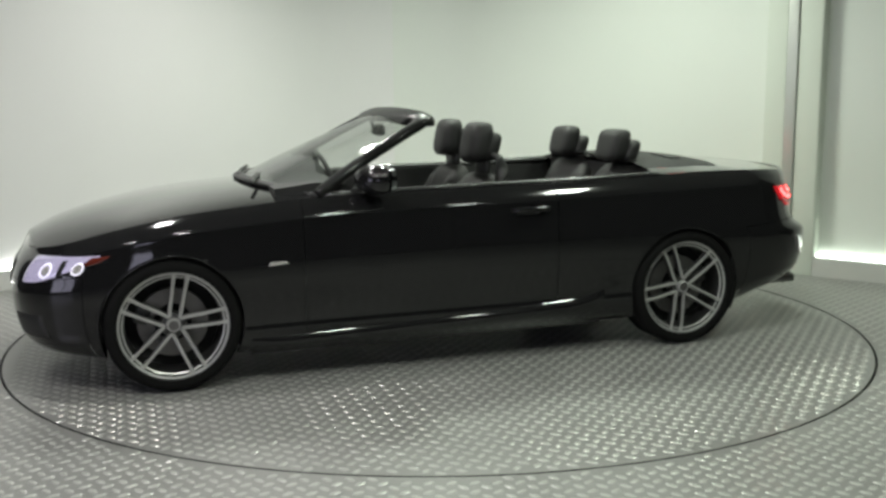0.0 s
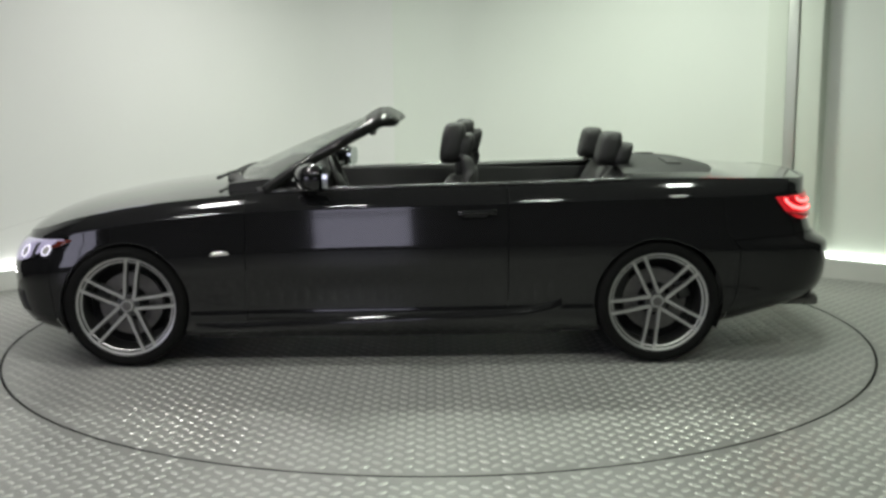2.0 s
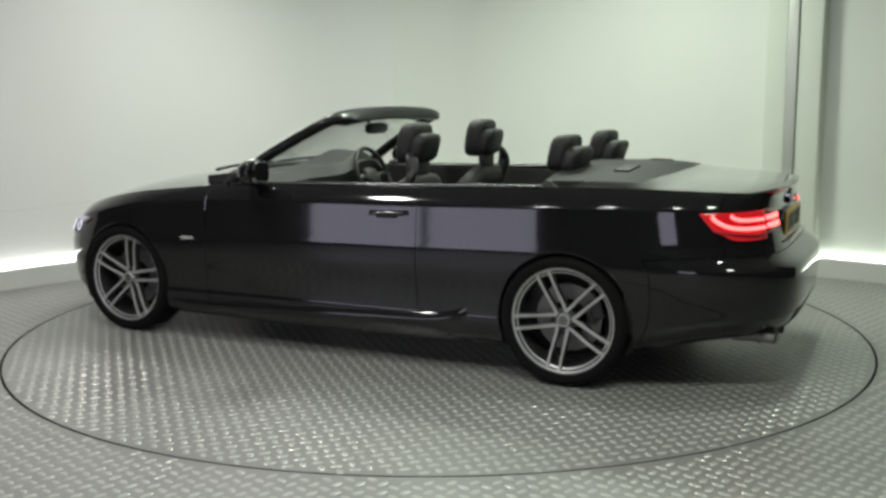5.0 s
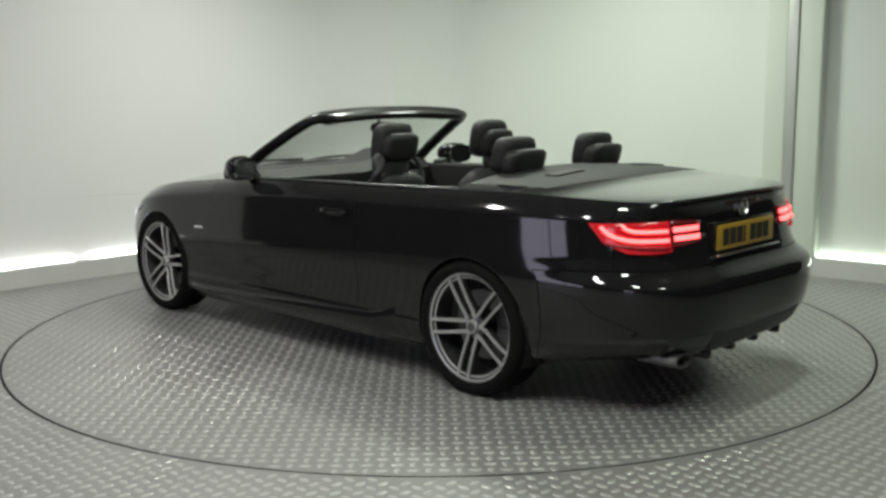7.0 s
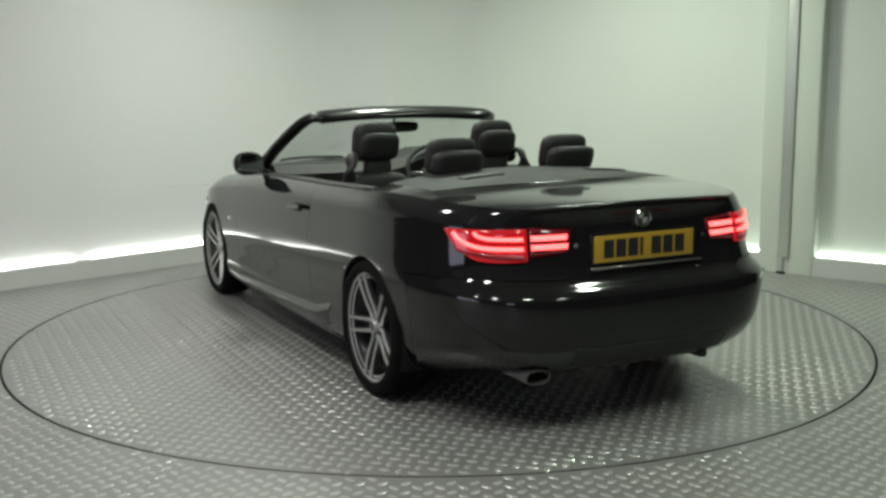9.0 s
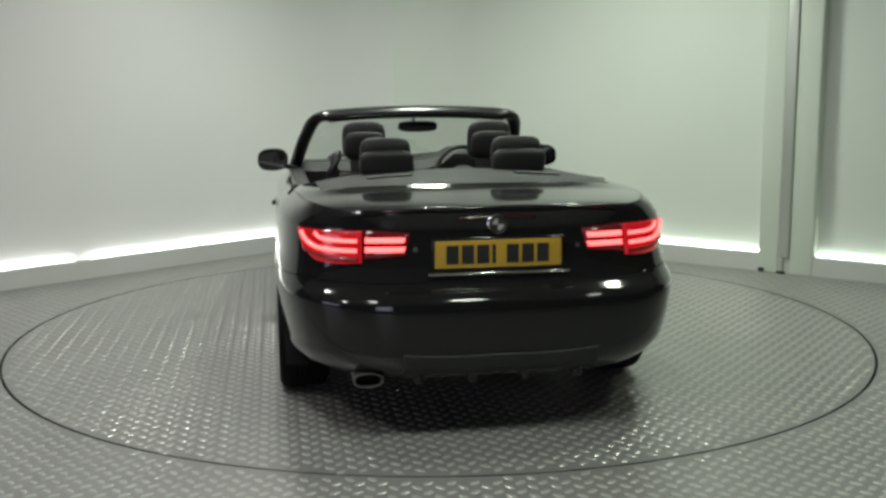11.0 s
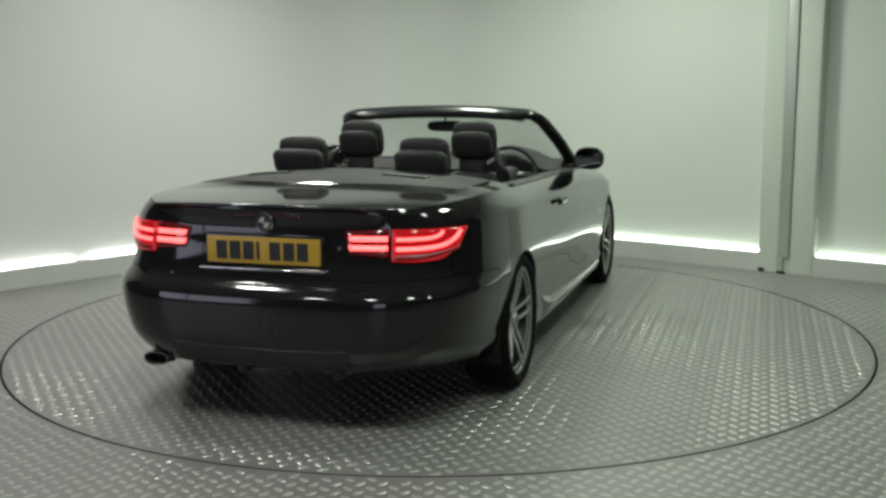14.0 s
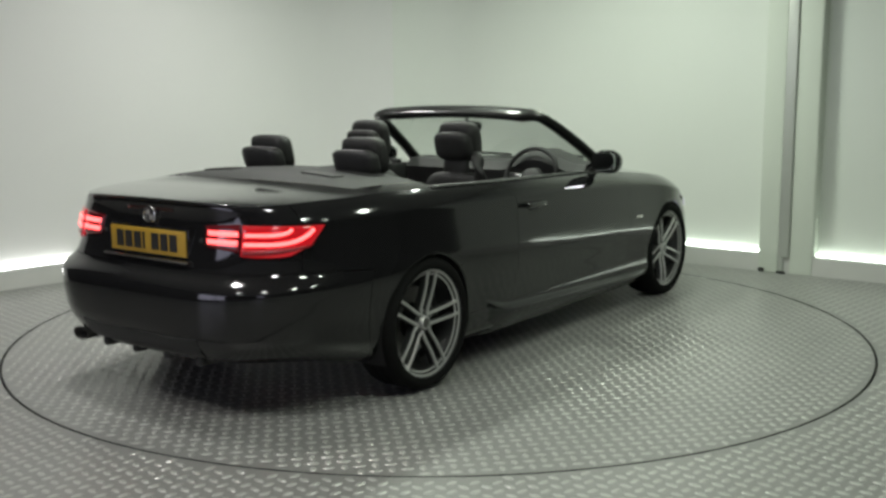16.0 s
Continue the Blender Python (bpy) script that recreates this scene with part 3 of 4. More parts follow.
def build_shell(car):
    both = {}
    for side in (1, -1):
        for g, qs in flank_panels(car, side).items():
            if g in ("front_bumper", "rear_bumper", "boot_face"):
                both.setdefault(g, []).extend(qs)
            else:
                part(g, seam_edges(quads(g, qs, PAINT), PAINT), PAINT, car)
    n = NF + NM + NR
    c_front, c_tail = column_x(-1.22), float(n)

    def c_edge(t):
        """The rear edge of the roof cover, which bows back in the middle."""
        return column_x(-1.80 + 0.13 * abs(t) ** 3)
    boot = rows_quads(top_rows(c_edge, lambda t: c_tail, 2.6, 48)) + both.pop("boot_face")
    part("boot_lid", seam_edges(quads("boot_lid", boot, PAINT), PAINT), PAINT, car, "gloss black boot lid with a small lip")
    part("tonneau_cover", seam_edges(quads("tonneau_cover", rows_quads(top_rows(lambda t: c_front, c_edge, 2.6, 36, 0.87, -0.87)), TONNEAU), TONNEAU, 0.003), TONNEAU, car, "dark cover over the folded roof")
    for t0, t1 in ((1.0, 0.87), (-0.87, -1.0)):
        part("deck_rail", quads("deck_rail", rows_quads(top_rows(lambda t: c_front, c_edge, 2.6, 8, t0, t1)), PAINT), PAINT, car)
    part("bonnet", seam_edges(quads("bonnet", rows_quads(top_rows(lambda t: 0.0, lambda t: column_x(0.66), 2.1, 40)), PAINT), PAINT), PAINT, car, "gloss black bonnet")
    for g, qs in both.items():
        part(g, seam_edges(quads(g, qs, PAINT), PAINT), PAINT, car)
    # unseen dark backing, added behind the bumper joints to block light coming through
    for side in (1, -1):
        for a, z0, z1 in ((column_x(-1.76), 0.27, 0.60), (column_x(1.80), 0.26, 0.60)):
            part("joint_backing", mesh_of("joint_backing", *patch([(a - 2.0, z0), (a + 2.0, z0), (a + 2.0, z1), (a - 2.0, z1)], 6, 8, side, -0.008, 0.014), LINER), LINER, car)
    # floor pan between the sills
    part("underbody", box(-1.85, 1.9, -0.56, 0.56, 0.19, 0.26, 0.02), LINER, car, "dark underbody")
    dif = part("rear_diffuser", mesh_of("rear_diffuser", *diffuser(), PLASTIC, True, 40), PLASTIC, car, "dark plastic diffuser")
    for y in (-0.33, -0.11, 0.11, 0.33):
        part("fin", box(-2.325, -2.06, y - 0.022, y + 0.022, 0.238, 0.31, 0.020, 3), PLASTIC, dif)
    for side in (1, -1):
        part("inner_sill", box(-1.05, 1.05, min(side * 0.58, side * 0.83), max(side * 0.58, side * 0.83), 0.165, 0.30, 0.01), LINER, car)
    # wheel wells
    for cx in (AXLE, -AXLE):
        for side in (1, -1):
            v, f = revolve([(ARCH_R + 0.004, 0.86), (ARCH_R + 0.012, 0.80), (ARCH_R + 0.012, 0.50), (0.001, 0.50)], 40, -0.45, math.pi + 0.45)
            v = [Vector((p.x + cx, p.y * side, p.z + HUB_Z + 0.004)) for p in v]
            arch_lip(car, side, cx)
            part("wheel_well", mesh_of("wheel_well", v, f, LINER), LINER, car, "dark wheel well liner")


def wheel_meshes():
    out = {}
    out["wheel"] = mesh_of("wheel", *revolve([(0.229, -0.036), (0.231, -0.015), (0.239, -0.010), (0.2415, -0.017), (0.2450, -0.017), (0.247, -0.004), (0.2580, 0.001), (0.2595, 0.010), (0.263, 0.0), (0.262, -0.03), (0.229, -0.036)], 72), ALLOY, True, 40)
    out["barrel"] = mesh_of("barrel", *revolve([(0.262, -0.03), (0.241, -0.03), (0.232, -0.05), (0.222, -0.12), (0.228, -0.2), (0.25, -0.21), (0.262, -0.2), (0.262, -0.03)], 64), ALLOY_DARK, True, 40)
    out["tyre"] = mesh_of("tyre", *revolve([(0.2585, 0.000), (0.262, 0.014), (0.279, 0.021), (0.296, 0.02), (0.312, 0.008), (0.319, -0.012), (0.322, -0.03), (0.322, -0.06), (0.317, -0.062), (0.317, -0.07), (0.322, -0.072), (0.322, -0.11), (0.317, -0.112), (0.317, -0.12), (0.322, -0.122), (0.322, -0.17), (0.31, -0.2), (0.28, -0.215), (0.255, -0.205)], 72), RUBBER, True, 50)
    v, f = sweep([(r, 0, 0) for r in (0.034, 0.07, 0.13, 0.19, 0.23, 0.250)], [(-0.0085, -0.040), (0.0085, -0.040), (0.0092, -0.005), (0.0058, 0.003), (-0.0058, 0.003), (-0.0092, -0.005)], up=(0, 1, 0), scales=[1.1, 1.1, 0.95, 0.92, 1.0, 1.25])
    for p in v:
        p.y += -0.012 - 0.020 * math.exp(-((p.x - 0.06) / 0.07) ** 2) + 0.006 * (p.x / 0.244) ** 2
    out["spoke"] = mesh_of("spoke", v, f, ALLOY, True, 30)
    out["hub"] = mesh_of("hub", *revolve([(0.001, -0.033), (0.045, -0.034), (0.058, -0.038), (0.062, -0.05), (0.058, -0.09), (0.001, -0.09)], 40), ALLOY_DARK, True, 40)
    out["hub_cap"] = mesh_of("hub_cap", *revolve([(0.024, -0.013), (0.029, -0.012), (0.033, -0.016), (0.035, -0.036)], 32), ALLOY, True, 50)
    out["cap_face"] = mesh_of("cap_face", *revolve([(0.001, -0.0125), (0.011, -0.0125), (0.0115, -0.0145), (0.0245, -0.0145)], 24), STEEL, True, 30)
    out["brake_disc"] = mesh_of("brake_disc", *revolve([(0.09, -0.10), (0.165, -0.10), (0.168, -0.103), (0.168, -0.125), (0.09, -0.125), (0.09, -0.10)], 48), STEEL, True, 40)
    out["dish"] = mesh_of("dish", *revolve([(0.001, -0.135), (0.23, -0.135), (0.236, -0.13)], 48), LINER)
    # cut faces stay bright, flanks are dark grey
    for nm in ("spoke", "wheel"):
        me = out[nm]
        me.materials.append(ALLOY_DARK)
        for f in me.polygons:
            r = math.hypot(f.center.x, f.center.z)
            f.material_index = 0 if f.normal.y > 0.35 and (nm == "spoke" or 0.2455 < r < 0.2588 or 0.233 < r < 0.2400) else 1
    bm = box(-0.05, 0.05, -0.115, -0.082, 0.115, 0.185, 0.012)
    me = bpy.data.meshes.new("caliper")
    bm.to_mesh(me)
    bm.free()
    me.materials.append(ALLOY_DARK)
    out["caliper"] = me
    out["wheel_bolt"] = mesh_of("wheel_bolt", *revolve([(0.001, -0.0300), (0.0095, -0.0300), (0.0105, -0.032), (0.0105, -0.05)], 12), GAP)
    return out


def build_wheel(car, meshes, x, side, base):
    face = 0.862 if x > 0 else 0.868
    w = part("wheel", meshes["wheel"], ALLOY, car, "silver alloy wheel with five double spokes")
    w.matrix_basis = pose(x, face * side, HUB_Z) if side > 0 else pose(x, face * side, HUB_Z, 0, 0, 180)
    for nm, m, lab in (("tyre", RUBBER, "low black tyre"), ("barrel", ALLOY_DARK, "dark grey inner barrel"), ("hub", ALLOY_DARK, ""), ("hub_cap", ALLOY, "round hub cap"), ("cap_face", STEEL, "dull hub cap face"), ("brake_disc", STEEL, "steel brake disc"), ("dish", LINER, "dark back of the wheel")):
        part(nm, meshes[nm], m, w, lab)
    part("caliper", meshes["caliper"], ALLOY_DARK, w).matrix_basis = pose(0, 0, 0, 0, 70 if x * side > 0 else -70, 0)
    for i in range(5):
        a = base + 72 * i
        for d in (-1, 1):
            s = part("spoke", meshes["spoke"], ALLOY, w)
            # the two bars of a pair run side by side
            s.matrix_basis = pose(0, 0, 0, 0, -a, 0) @ pose(0.0, 0.0, 0.0235 * d, 0, -2.0 * d, 0)
        b = part("wheel_bolt", meshes["wheel_bolt"], GAP, w)
        b.matrix_basis = pose(0, 0, 0, 0, -(a + 36), 0) @ pose(0.051, 0.0, 0)


def build_screen(car):
    # one frame: pillar, rounded corner, header, corner, pillar
    left = [(0.66, 0.755, 0.905), (0.56, 0.735, 0.975), (0.40, 0.705, 1.075), (0.22, 0.668, 1.175), (0.115, 0.640, 1.230), (0.065, 0.595, 1.263), (0.055, 0.50, 1.281), (0.07, 0.25, 1.295), (0.075, 0.0, 1.299)]
    path = catmull(left, 8)
    path = path + [flip(p, -1) for p in reversed(path[:-1])]
    n = 18
    verts, faces = [], []
    for i, p in enumerate(path):
        t = (path[min(i + 1, len(path) - 1)] - path[max(i - 1, 0)]).normalized()
        side = t.cross(Vector((0, 0, 1))).normalized()
        nor = side.cross(t)
        k = min(1.0, max(0.0, (0.655 - abs(p.y)) / 0.16))
        k = k * k * (3 - 2 * k)
        for a, b in ellipse(0.042 + 0.054 * k, 0.029 + 0.005 * k, n, 2.2):
            q = p + side * a + nor * b
            if k > 0 and q.x > p.x:
                q.z -= 0.36 * k * (q.x - p.x)
            if k > 0 and q.x < p.x:
                q.z -= 0.30 * k * (p.x - q.x)
            verts.append(q)
    for i in range(len(path) - 1):
        faces += [(i * n + m, i * n + (m + 1) % n, (i + 1) * n + (m + 1) % n, (i + 1) * n + m) for m in range(n)]
    faces += [tuple(range(n)), tuple(range((len(path) - 1) * n, len(path) * n))]
    part("windscreen_frame", mesh_of("windscreen_frame", verts, faces, FRAME), FRAME, car, "black windscreen frame with its header rail")
    top = [p for p in path if abs(p.y) < 0.56]
    v, f = sweep([p - Vector((0.035, 0, 0.036)) for p in top], ellipse(0.045, 0.012, 12, 3))
    part("header_seal", mesh_of("header_seal", v, f, PLASTIC), PLASTIC, car, "dark rubber seal under the header")
    verts, faces, nu, nv = [], [], 24, 10
    for j in range(nv + 1):
        t = j / nv
        for i in range(nu + 1):
            s = 1 - 2 * i / nu
            lo = Vector((0.93 - 0.30 * abs(s) ** 2.2, 0.735 * s, 0.955 - 0.035 * s * s))
            hi = Vector((0.13 - 0.05 * s * s, 0.60 * s, 1.29 - 0.03 * s * s))
            verts.append(lo.lerp(hi, t) + Vector((0.03, 0, 0.03)) * t * (1 - t))
    faces = [(j * (nu + 1) + i, j * (nu + 1) + i + 1, (j + 1) * (nu + 1) + i + 1, (j + 1) * (nu + 1) + i) for j in range(nv) for i in range(nu)]
    g = part("windscreen", mesh_of("windscreen", verts, faces, GLASS), GLASS, car, "clear laminated windscreen")
    g.visible_shadow = False
    part("cowl", mesh_of("cowl", *sweep(catmull([(0.66, 0.70, 0.912), (0.86, 0.4, 0.941), (0.93, 0, 0.951), (0.86, -0.4, 0.941), (0.66, -0.70, 0.912)], 6), ellipse(0.05, 0.012, 10, 3)), PLASTIC), PLASTIC, car, "dark plastic scuttle below the windscreen")
    for side, y0 in ((1, 0.45), (1, -0.12)):
        arm = catmull([(0.95, y0 + 0.06, 0.958), (0.91, y0 - 0.1, 0.975), (0.85, y0 - 0.36, 0.975)], 5)
        part("wiper", mesh_of("wiper", *sweep(arm, ellipse(0.012, 0.010, 8)), PLASTIC), PLASTIC, car, "black wiper arm")
    # inner mirror
    v, f = blob(0.14, -0.02, 1.195, 0.02, 0.125, 0.034, 3.5)
    m = part("inner_mirror", mesh_of("inner_mirror", v, f, PLASTIC), PLASTIC, car, "dark rear view mirror")
    part("mirror_stem", mesh_of("mirror_stem", *sweep([(0.16, 0, 1.20), (0.185, 0, 1.235), (0.17, 0, 1.275)], ellipse(0.012, 0.012, 8)), PLASTIC), PLASTIC, m)


def build_mirror(car, side):
    v, f = blob(0.40, side * 0.895, 0.985, 0.078, 0.098, 0.073, 2.7, 24, 14)
    for p in v:
        k = (p.x - 0.40) / 0.075
        p.z = 0.985 + (p.z - 0.985) * (1 - 0.25 * max(0, k))
        p.x += 0.03 * (0.9 - abs(p.y)) / 0.09
        if p.x < 0.345:
            p.x = 0.345
    m = part("door_mirror", mesh_of("door_mirror", v, f, PAINT), PAINT, car, "gloss black door mirror")
    # flat glass, turned a little towards the seats
    rim = ellipse(0.084, 0.060, 28, 3.2)
    v = [Vector((x0 - 0.20 * a, side * (0.897 + a), 0.985 + b)) for x0 in (0.326, 0.349) for a, b in rim]
    f = [tuple(range(28)), tuple(range(28, 56))] + [(k, (k + 1) % 28, 28 + (k + 1) % 28, 28 + k) for k in range(28)]
    part("mirror_glass", mesh_of("mirror_glass", v, f, MIRROR, False), MIRROR, m, "mirror glass")
    part("mirror_foot", mesh_of("mirror_foot", *sweep([(0.46, side * 0.76, 0.925), (0.43, side * 0.80, 0.935), (0.41, side * 0.85, 0.955)], ellipse(0.04, 0.018, 12)), PLASTIC), PLASTIC, m, "black mirror foot")


skirt_top = spline([(-0.88, 0.325), (-0.80, 0.300), (-0.70, 0.277), (-0.55, 0.268), (0.17, 0.236), (0.81, 0.209), (1.02, 0.205)])
skirt_out = spline([(-0.88, 0.05), (-0.78, 0.6), (-0.65, 1.0), (0.85, 1.0), (1.02, 0.4)])


def build_trim(car):
    for side in (1, -1):
        # strip along the waist, over the door and the quarter
        path = [flip((x, skin(column_x(x), z_top(x)).y - 0.006, z_top(x) + 0.004), side) for x in [0.62 - 0.06 * k for k in range(32)]]
        part("waist_trim", mesh_of("waist_trim", *sweep(path, ellipse(0.014, 0.007, 8, 3)), SATIN), SATIN, car, "dark satin metal waist strip")
        path = [flip((x, 0.745, z_top(x) - 0.006), side) for x in [0.64 - 0.0775 * k for k in range(25)]]
        part("door_top", mesh_of("door_top", *sweep(path, ellipse(0.045, 0.014, 10, 3)), DASH), DASH, car, "black padded door top")
        # handle in the door
        z = 0.80
        h = part("door_handle", mesh_of("door_handle", *patch([(column_x(-0.34), z - 0.012), (column_x(-0.54), z - 0.008), (column_x(-0.54), z + 0.016), (column_x(-0.34), z + 0.012)], 8, 3, side, 0.034, -0.014), PAINT), PAINT, car, "gloss black door handle")
        part("handle_cup", mesh_of("handle_cup", *patch([(column_x(-0.36), z - 0.03), (column_x(-0.50), z - 0.03), (column_x(-0.50), z + 0.012), (column_x(-0.36), z + 0.012)], 8, 4, side, 0.002, 0.01), PLASTIC), PLASTIC, h)
        part("side_indicator", mesh_of("side_indicator", *patch([(column_x(0.93), 0.585), (column_x(0.83), 0.592), (column_x(0.84), 0.608), (column_x(0.92), 0.606)], 6, 2, side, 0.006, 0.006), INDICATOR), INDICATOR, car, "clear side indicator")
        # side skirt with a raised upper edge that turns up before the rear wheel
        rows, m = [], 9
        for k in range(61):
            x = 1.02 - 1.90 * k / 60
            a, zt = column_x(x), skirt_top(x)
            o = skirt_out(x)
            zb = z_low(x) - 0.012
            sec = [(zt + 0.030, -0.004), (zt + 0.022, 0.004 * o), (zt + 0.004, 0.015 * o), (zt - 0.006, 0.0195 * o), (zt - 0.016, 0.0205 * o),
                   (0.5 * (zt + zb), 0.018 * o), (zb + 0.012, 0.016 * o), (zb, 0.010 * o), (zb + 0.004, -0.02)]
            rows.append([flip(skin(a, max(z, z_low(x)), out) - Vector((0, 0, max(0.0, z_low(x) - z))), side) for z, out in sec])
        v = [p for r in rows for p in r]
        f = [(i * m + q, i * m + q + 1, (i + 1) * m + q + 1, (i + 1) * m + q) for i in range(60) for q in range(m - 1)]
        part("side_skirt", mesh_of("side_skirt", v, f, PAINT), PAINT, car, "gloss black side skirt with a raised edge")


def build_lamps(car):
    for side in (1, -1):
        # tail lamp on the body, wrapping the corner
        ci, cs = column_y(0.545, 0.8), column_x(-2.05)
        w = ci - cs
        lamp = part("tail_lamp", mesh_of("tail_lamp", *patch([(ci, 0.735), (cs + 0.17 * w, 0.748), (cs + 0.2, 0.858), (ci, 0.862)], 30, 12, side, 0.010, 0.004, lambda s, t: -0.010 * math.sin(math.pi * s) * (1 - t) + 0.030 * max(0.0, s - 0.72) / 0.28 * (1 - t)), LENS_RED), LENS_RED, car, "glowing red tail lamp")
        # two light bars that bend up towards the outer corner
        for r, pts in ((0.0085, [(ci - 0.4, 0.784), (cs + 0.62 * w, 0.785), (cs + 0.44 * w, 0.790), (cs + 0.30 * w, 0.803), (cs + 0.20 * w, 0.825), (cs + 0.15 * w, 0.846)]),
                       (0.0075, [(ci - 0.4, 0.822), (cs + 0.64 * w, 0.823), (cs + 0.52 * w, 0.826), (cs + 0.43 * w, 0.835), (cs + 0.39 * w, 0.849)])):
            path = [flip(skin(p.x, p.y, 0.011), side) for p in catmull([(a, z, 0) for a, z in pts], 6)]
            part("led_bar", mesh_of("led_bar", *sweep(path, ellipse(r, r, 8)), LED_RED), LED_RED, lamp, "bright red light bar")
        part("lower_reflector", mesh_of("lower_reflector", *patch([(ci - 0.2, 0.738), (cs + 0.20 * w, 0.768), (cs + 0.14 * w, 0.782), (ci - 0.2, 0.760)], 24, 3, side, 0.013, 0.0, lambda s, t: -0.010 * math.sin(math.pi * s) * (1 - 0.5 * t)), LENS_LOW), LENS_LOW, lamp, "dark red lower reflector")
        # lamp in the boot lid
        cj, ck = column_y(0.375, 0.8), column_y(0.535, 0.8)
        lid = part("boot_lamp", mesh_of("boot_lamp", *patch([(cj, 0.764), (ck, 0.750), (ck, 0.866), (cj + 0.6, 0.852)], 10, 6, side, 0.008, 0.004), LENS_DARK), LENS_DARK, car, "red tail lamp in the boot lid")
        for z0, z1 in ((0.779, 0.799), (0.815, 0.835)):
            part("led_bar", mesh_of("led_bar", *patch([(cj - 0.1, z0), (ck + 0.2, z0), (ck + 0.2, z1), (cj + 0.1, z1)], 8, 2, side, 0.014, 0.002), LED_RED), LED_RED, lid, "bright red light bar")
        # head lamp
        a0, a1 = column_y(0.57, 0.6, False), column_x(1.74)
        head = part("headlamp", mesh_of("headlamp", *patch([(a0, 0.532), (column_x(1.80), 0.622), (a1, 0.672), (a0 + 0.5, 0.655)], 18, 8, side, 0.006, 0.01, lambda s, t: -0.022 * math.sin(math.pi * min(1.0, s * 1.1)) * (1 - t)), HEAD), HEAD, car, "lit clear headlamp")
        for da, zc, r in ((4.0, 0.598, 0.034), (8.2, 0.612, 0.028)):
            part("light_ring", mesh_of("light_ring", *ring_patch(a0 + da, zc, r, r * 0.84, side, 0.011), HEAD_LED), HEAD_LED, head, "pale white light ring")
        for da, zc in ((4.0, 0.598), (8.2, 0.612)):
            part("projector", mesh_of("projector", *ring_patch(a0 + da, zc, 0.020, 0.002, side, 0.010), INDICATOR), INDICATOR, head, "clear projector lens")
        for da, hw in ((6.1, 0.35),):
            part("divider", mesh_of("divider", *patch([(a0 + da - hw, 0.565), (a0 + da + hw, 0.568), (a0 + da + hw, 0.648), (a0 + da - hw, 0.646)], 3, 6, side, 0.010, 0.0), GAP), GAP, head, "dark divider inside the lamp")
        part("side_reflector", mesh_of("side_reflector", *patch([(column_x(1.83), 0.612), (column_x(1.74), 0.636), (column_x(1.69), 0.671), (column_x(1.78), 0.664)], 6, 4, side, 0.009, 0.002), AMBER), AMBER, head, "dark amber reflector")
        # kidney grille and lower intake
        part("kidney_grille", mesh_of("kidney_grille", *patch([(column_y(0.33, 0.5, False), 0.49), (column_y(0.04, 0.5, False), 0.47), (column_y(0.04, 0.5, False), 0.61), (column_y(0.36, 0.5, False), 0.60)], 12, 6, side, 0.006, 0.01), PLASTIC), PLASTIC, car, "black kidney-shaped grille")
        part("lower_intake", mesh_of("lower_intake", *patch([(column_y(0.70, 0.3, False), 0.27), (column_y(0.45, 0.3, False), 0.26), (column_y(0.45, 0.3, False), 0.37), (column_y(0.68, 0.3, False), 0.38)], 8, 4, side, 0.004, 0.01), PLASTIC), PLASTIC, car, "dark lower air intake")


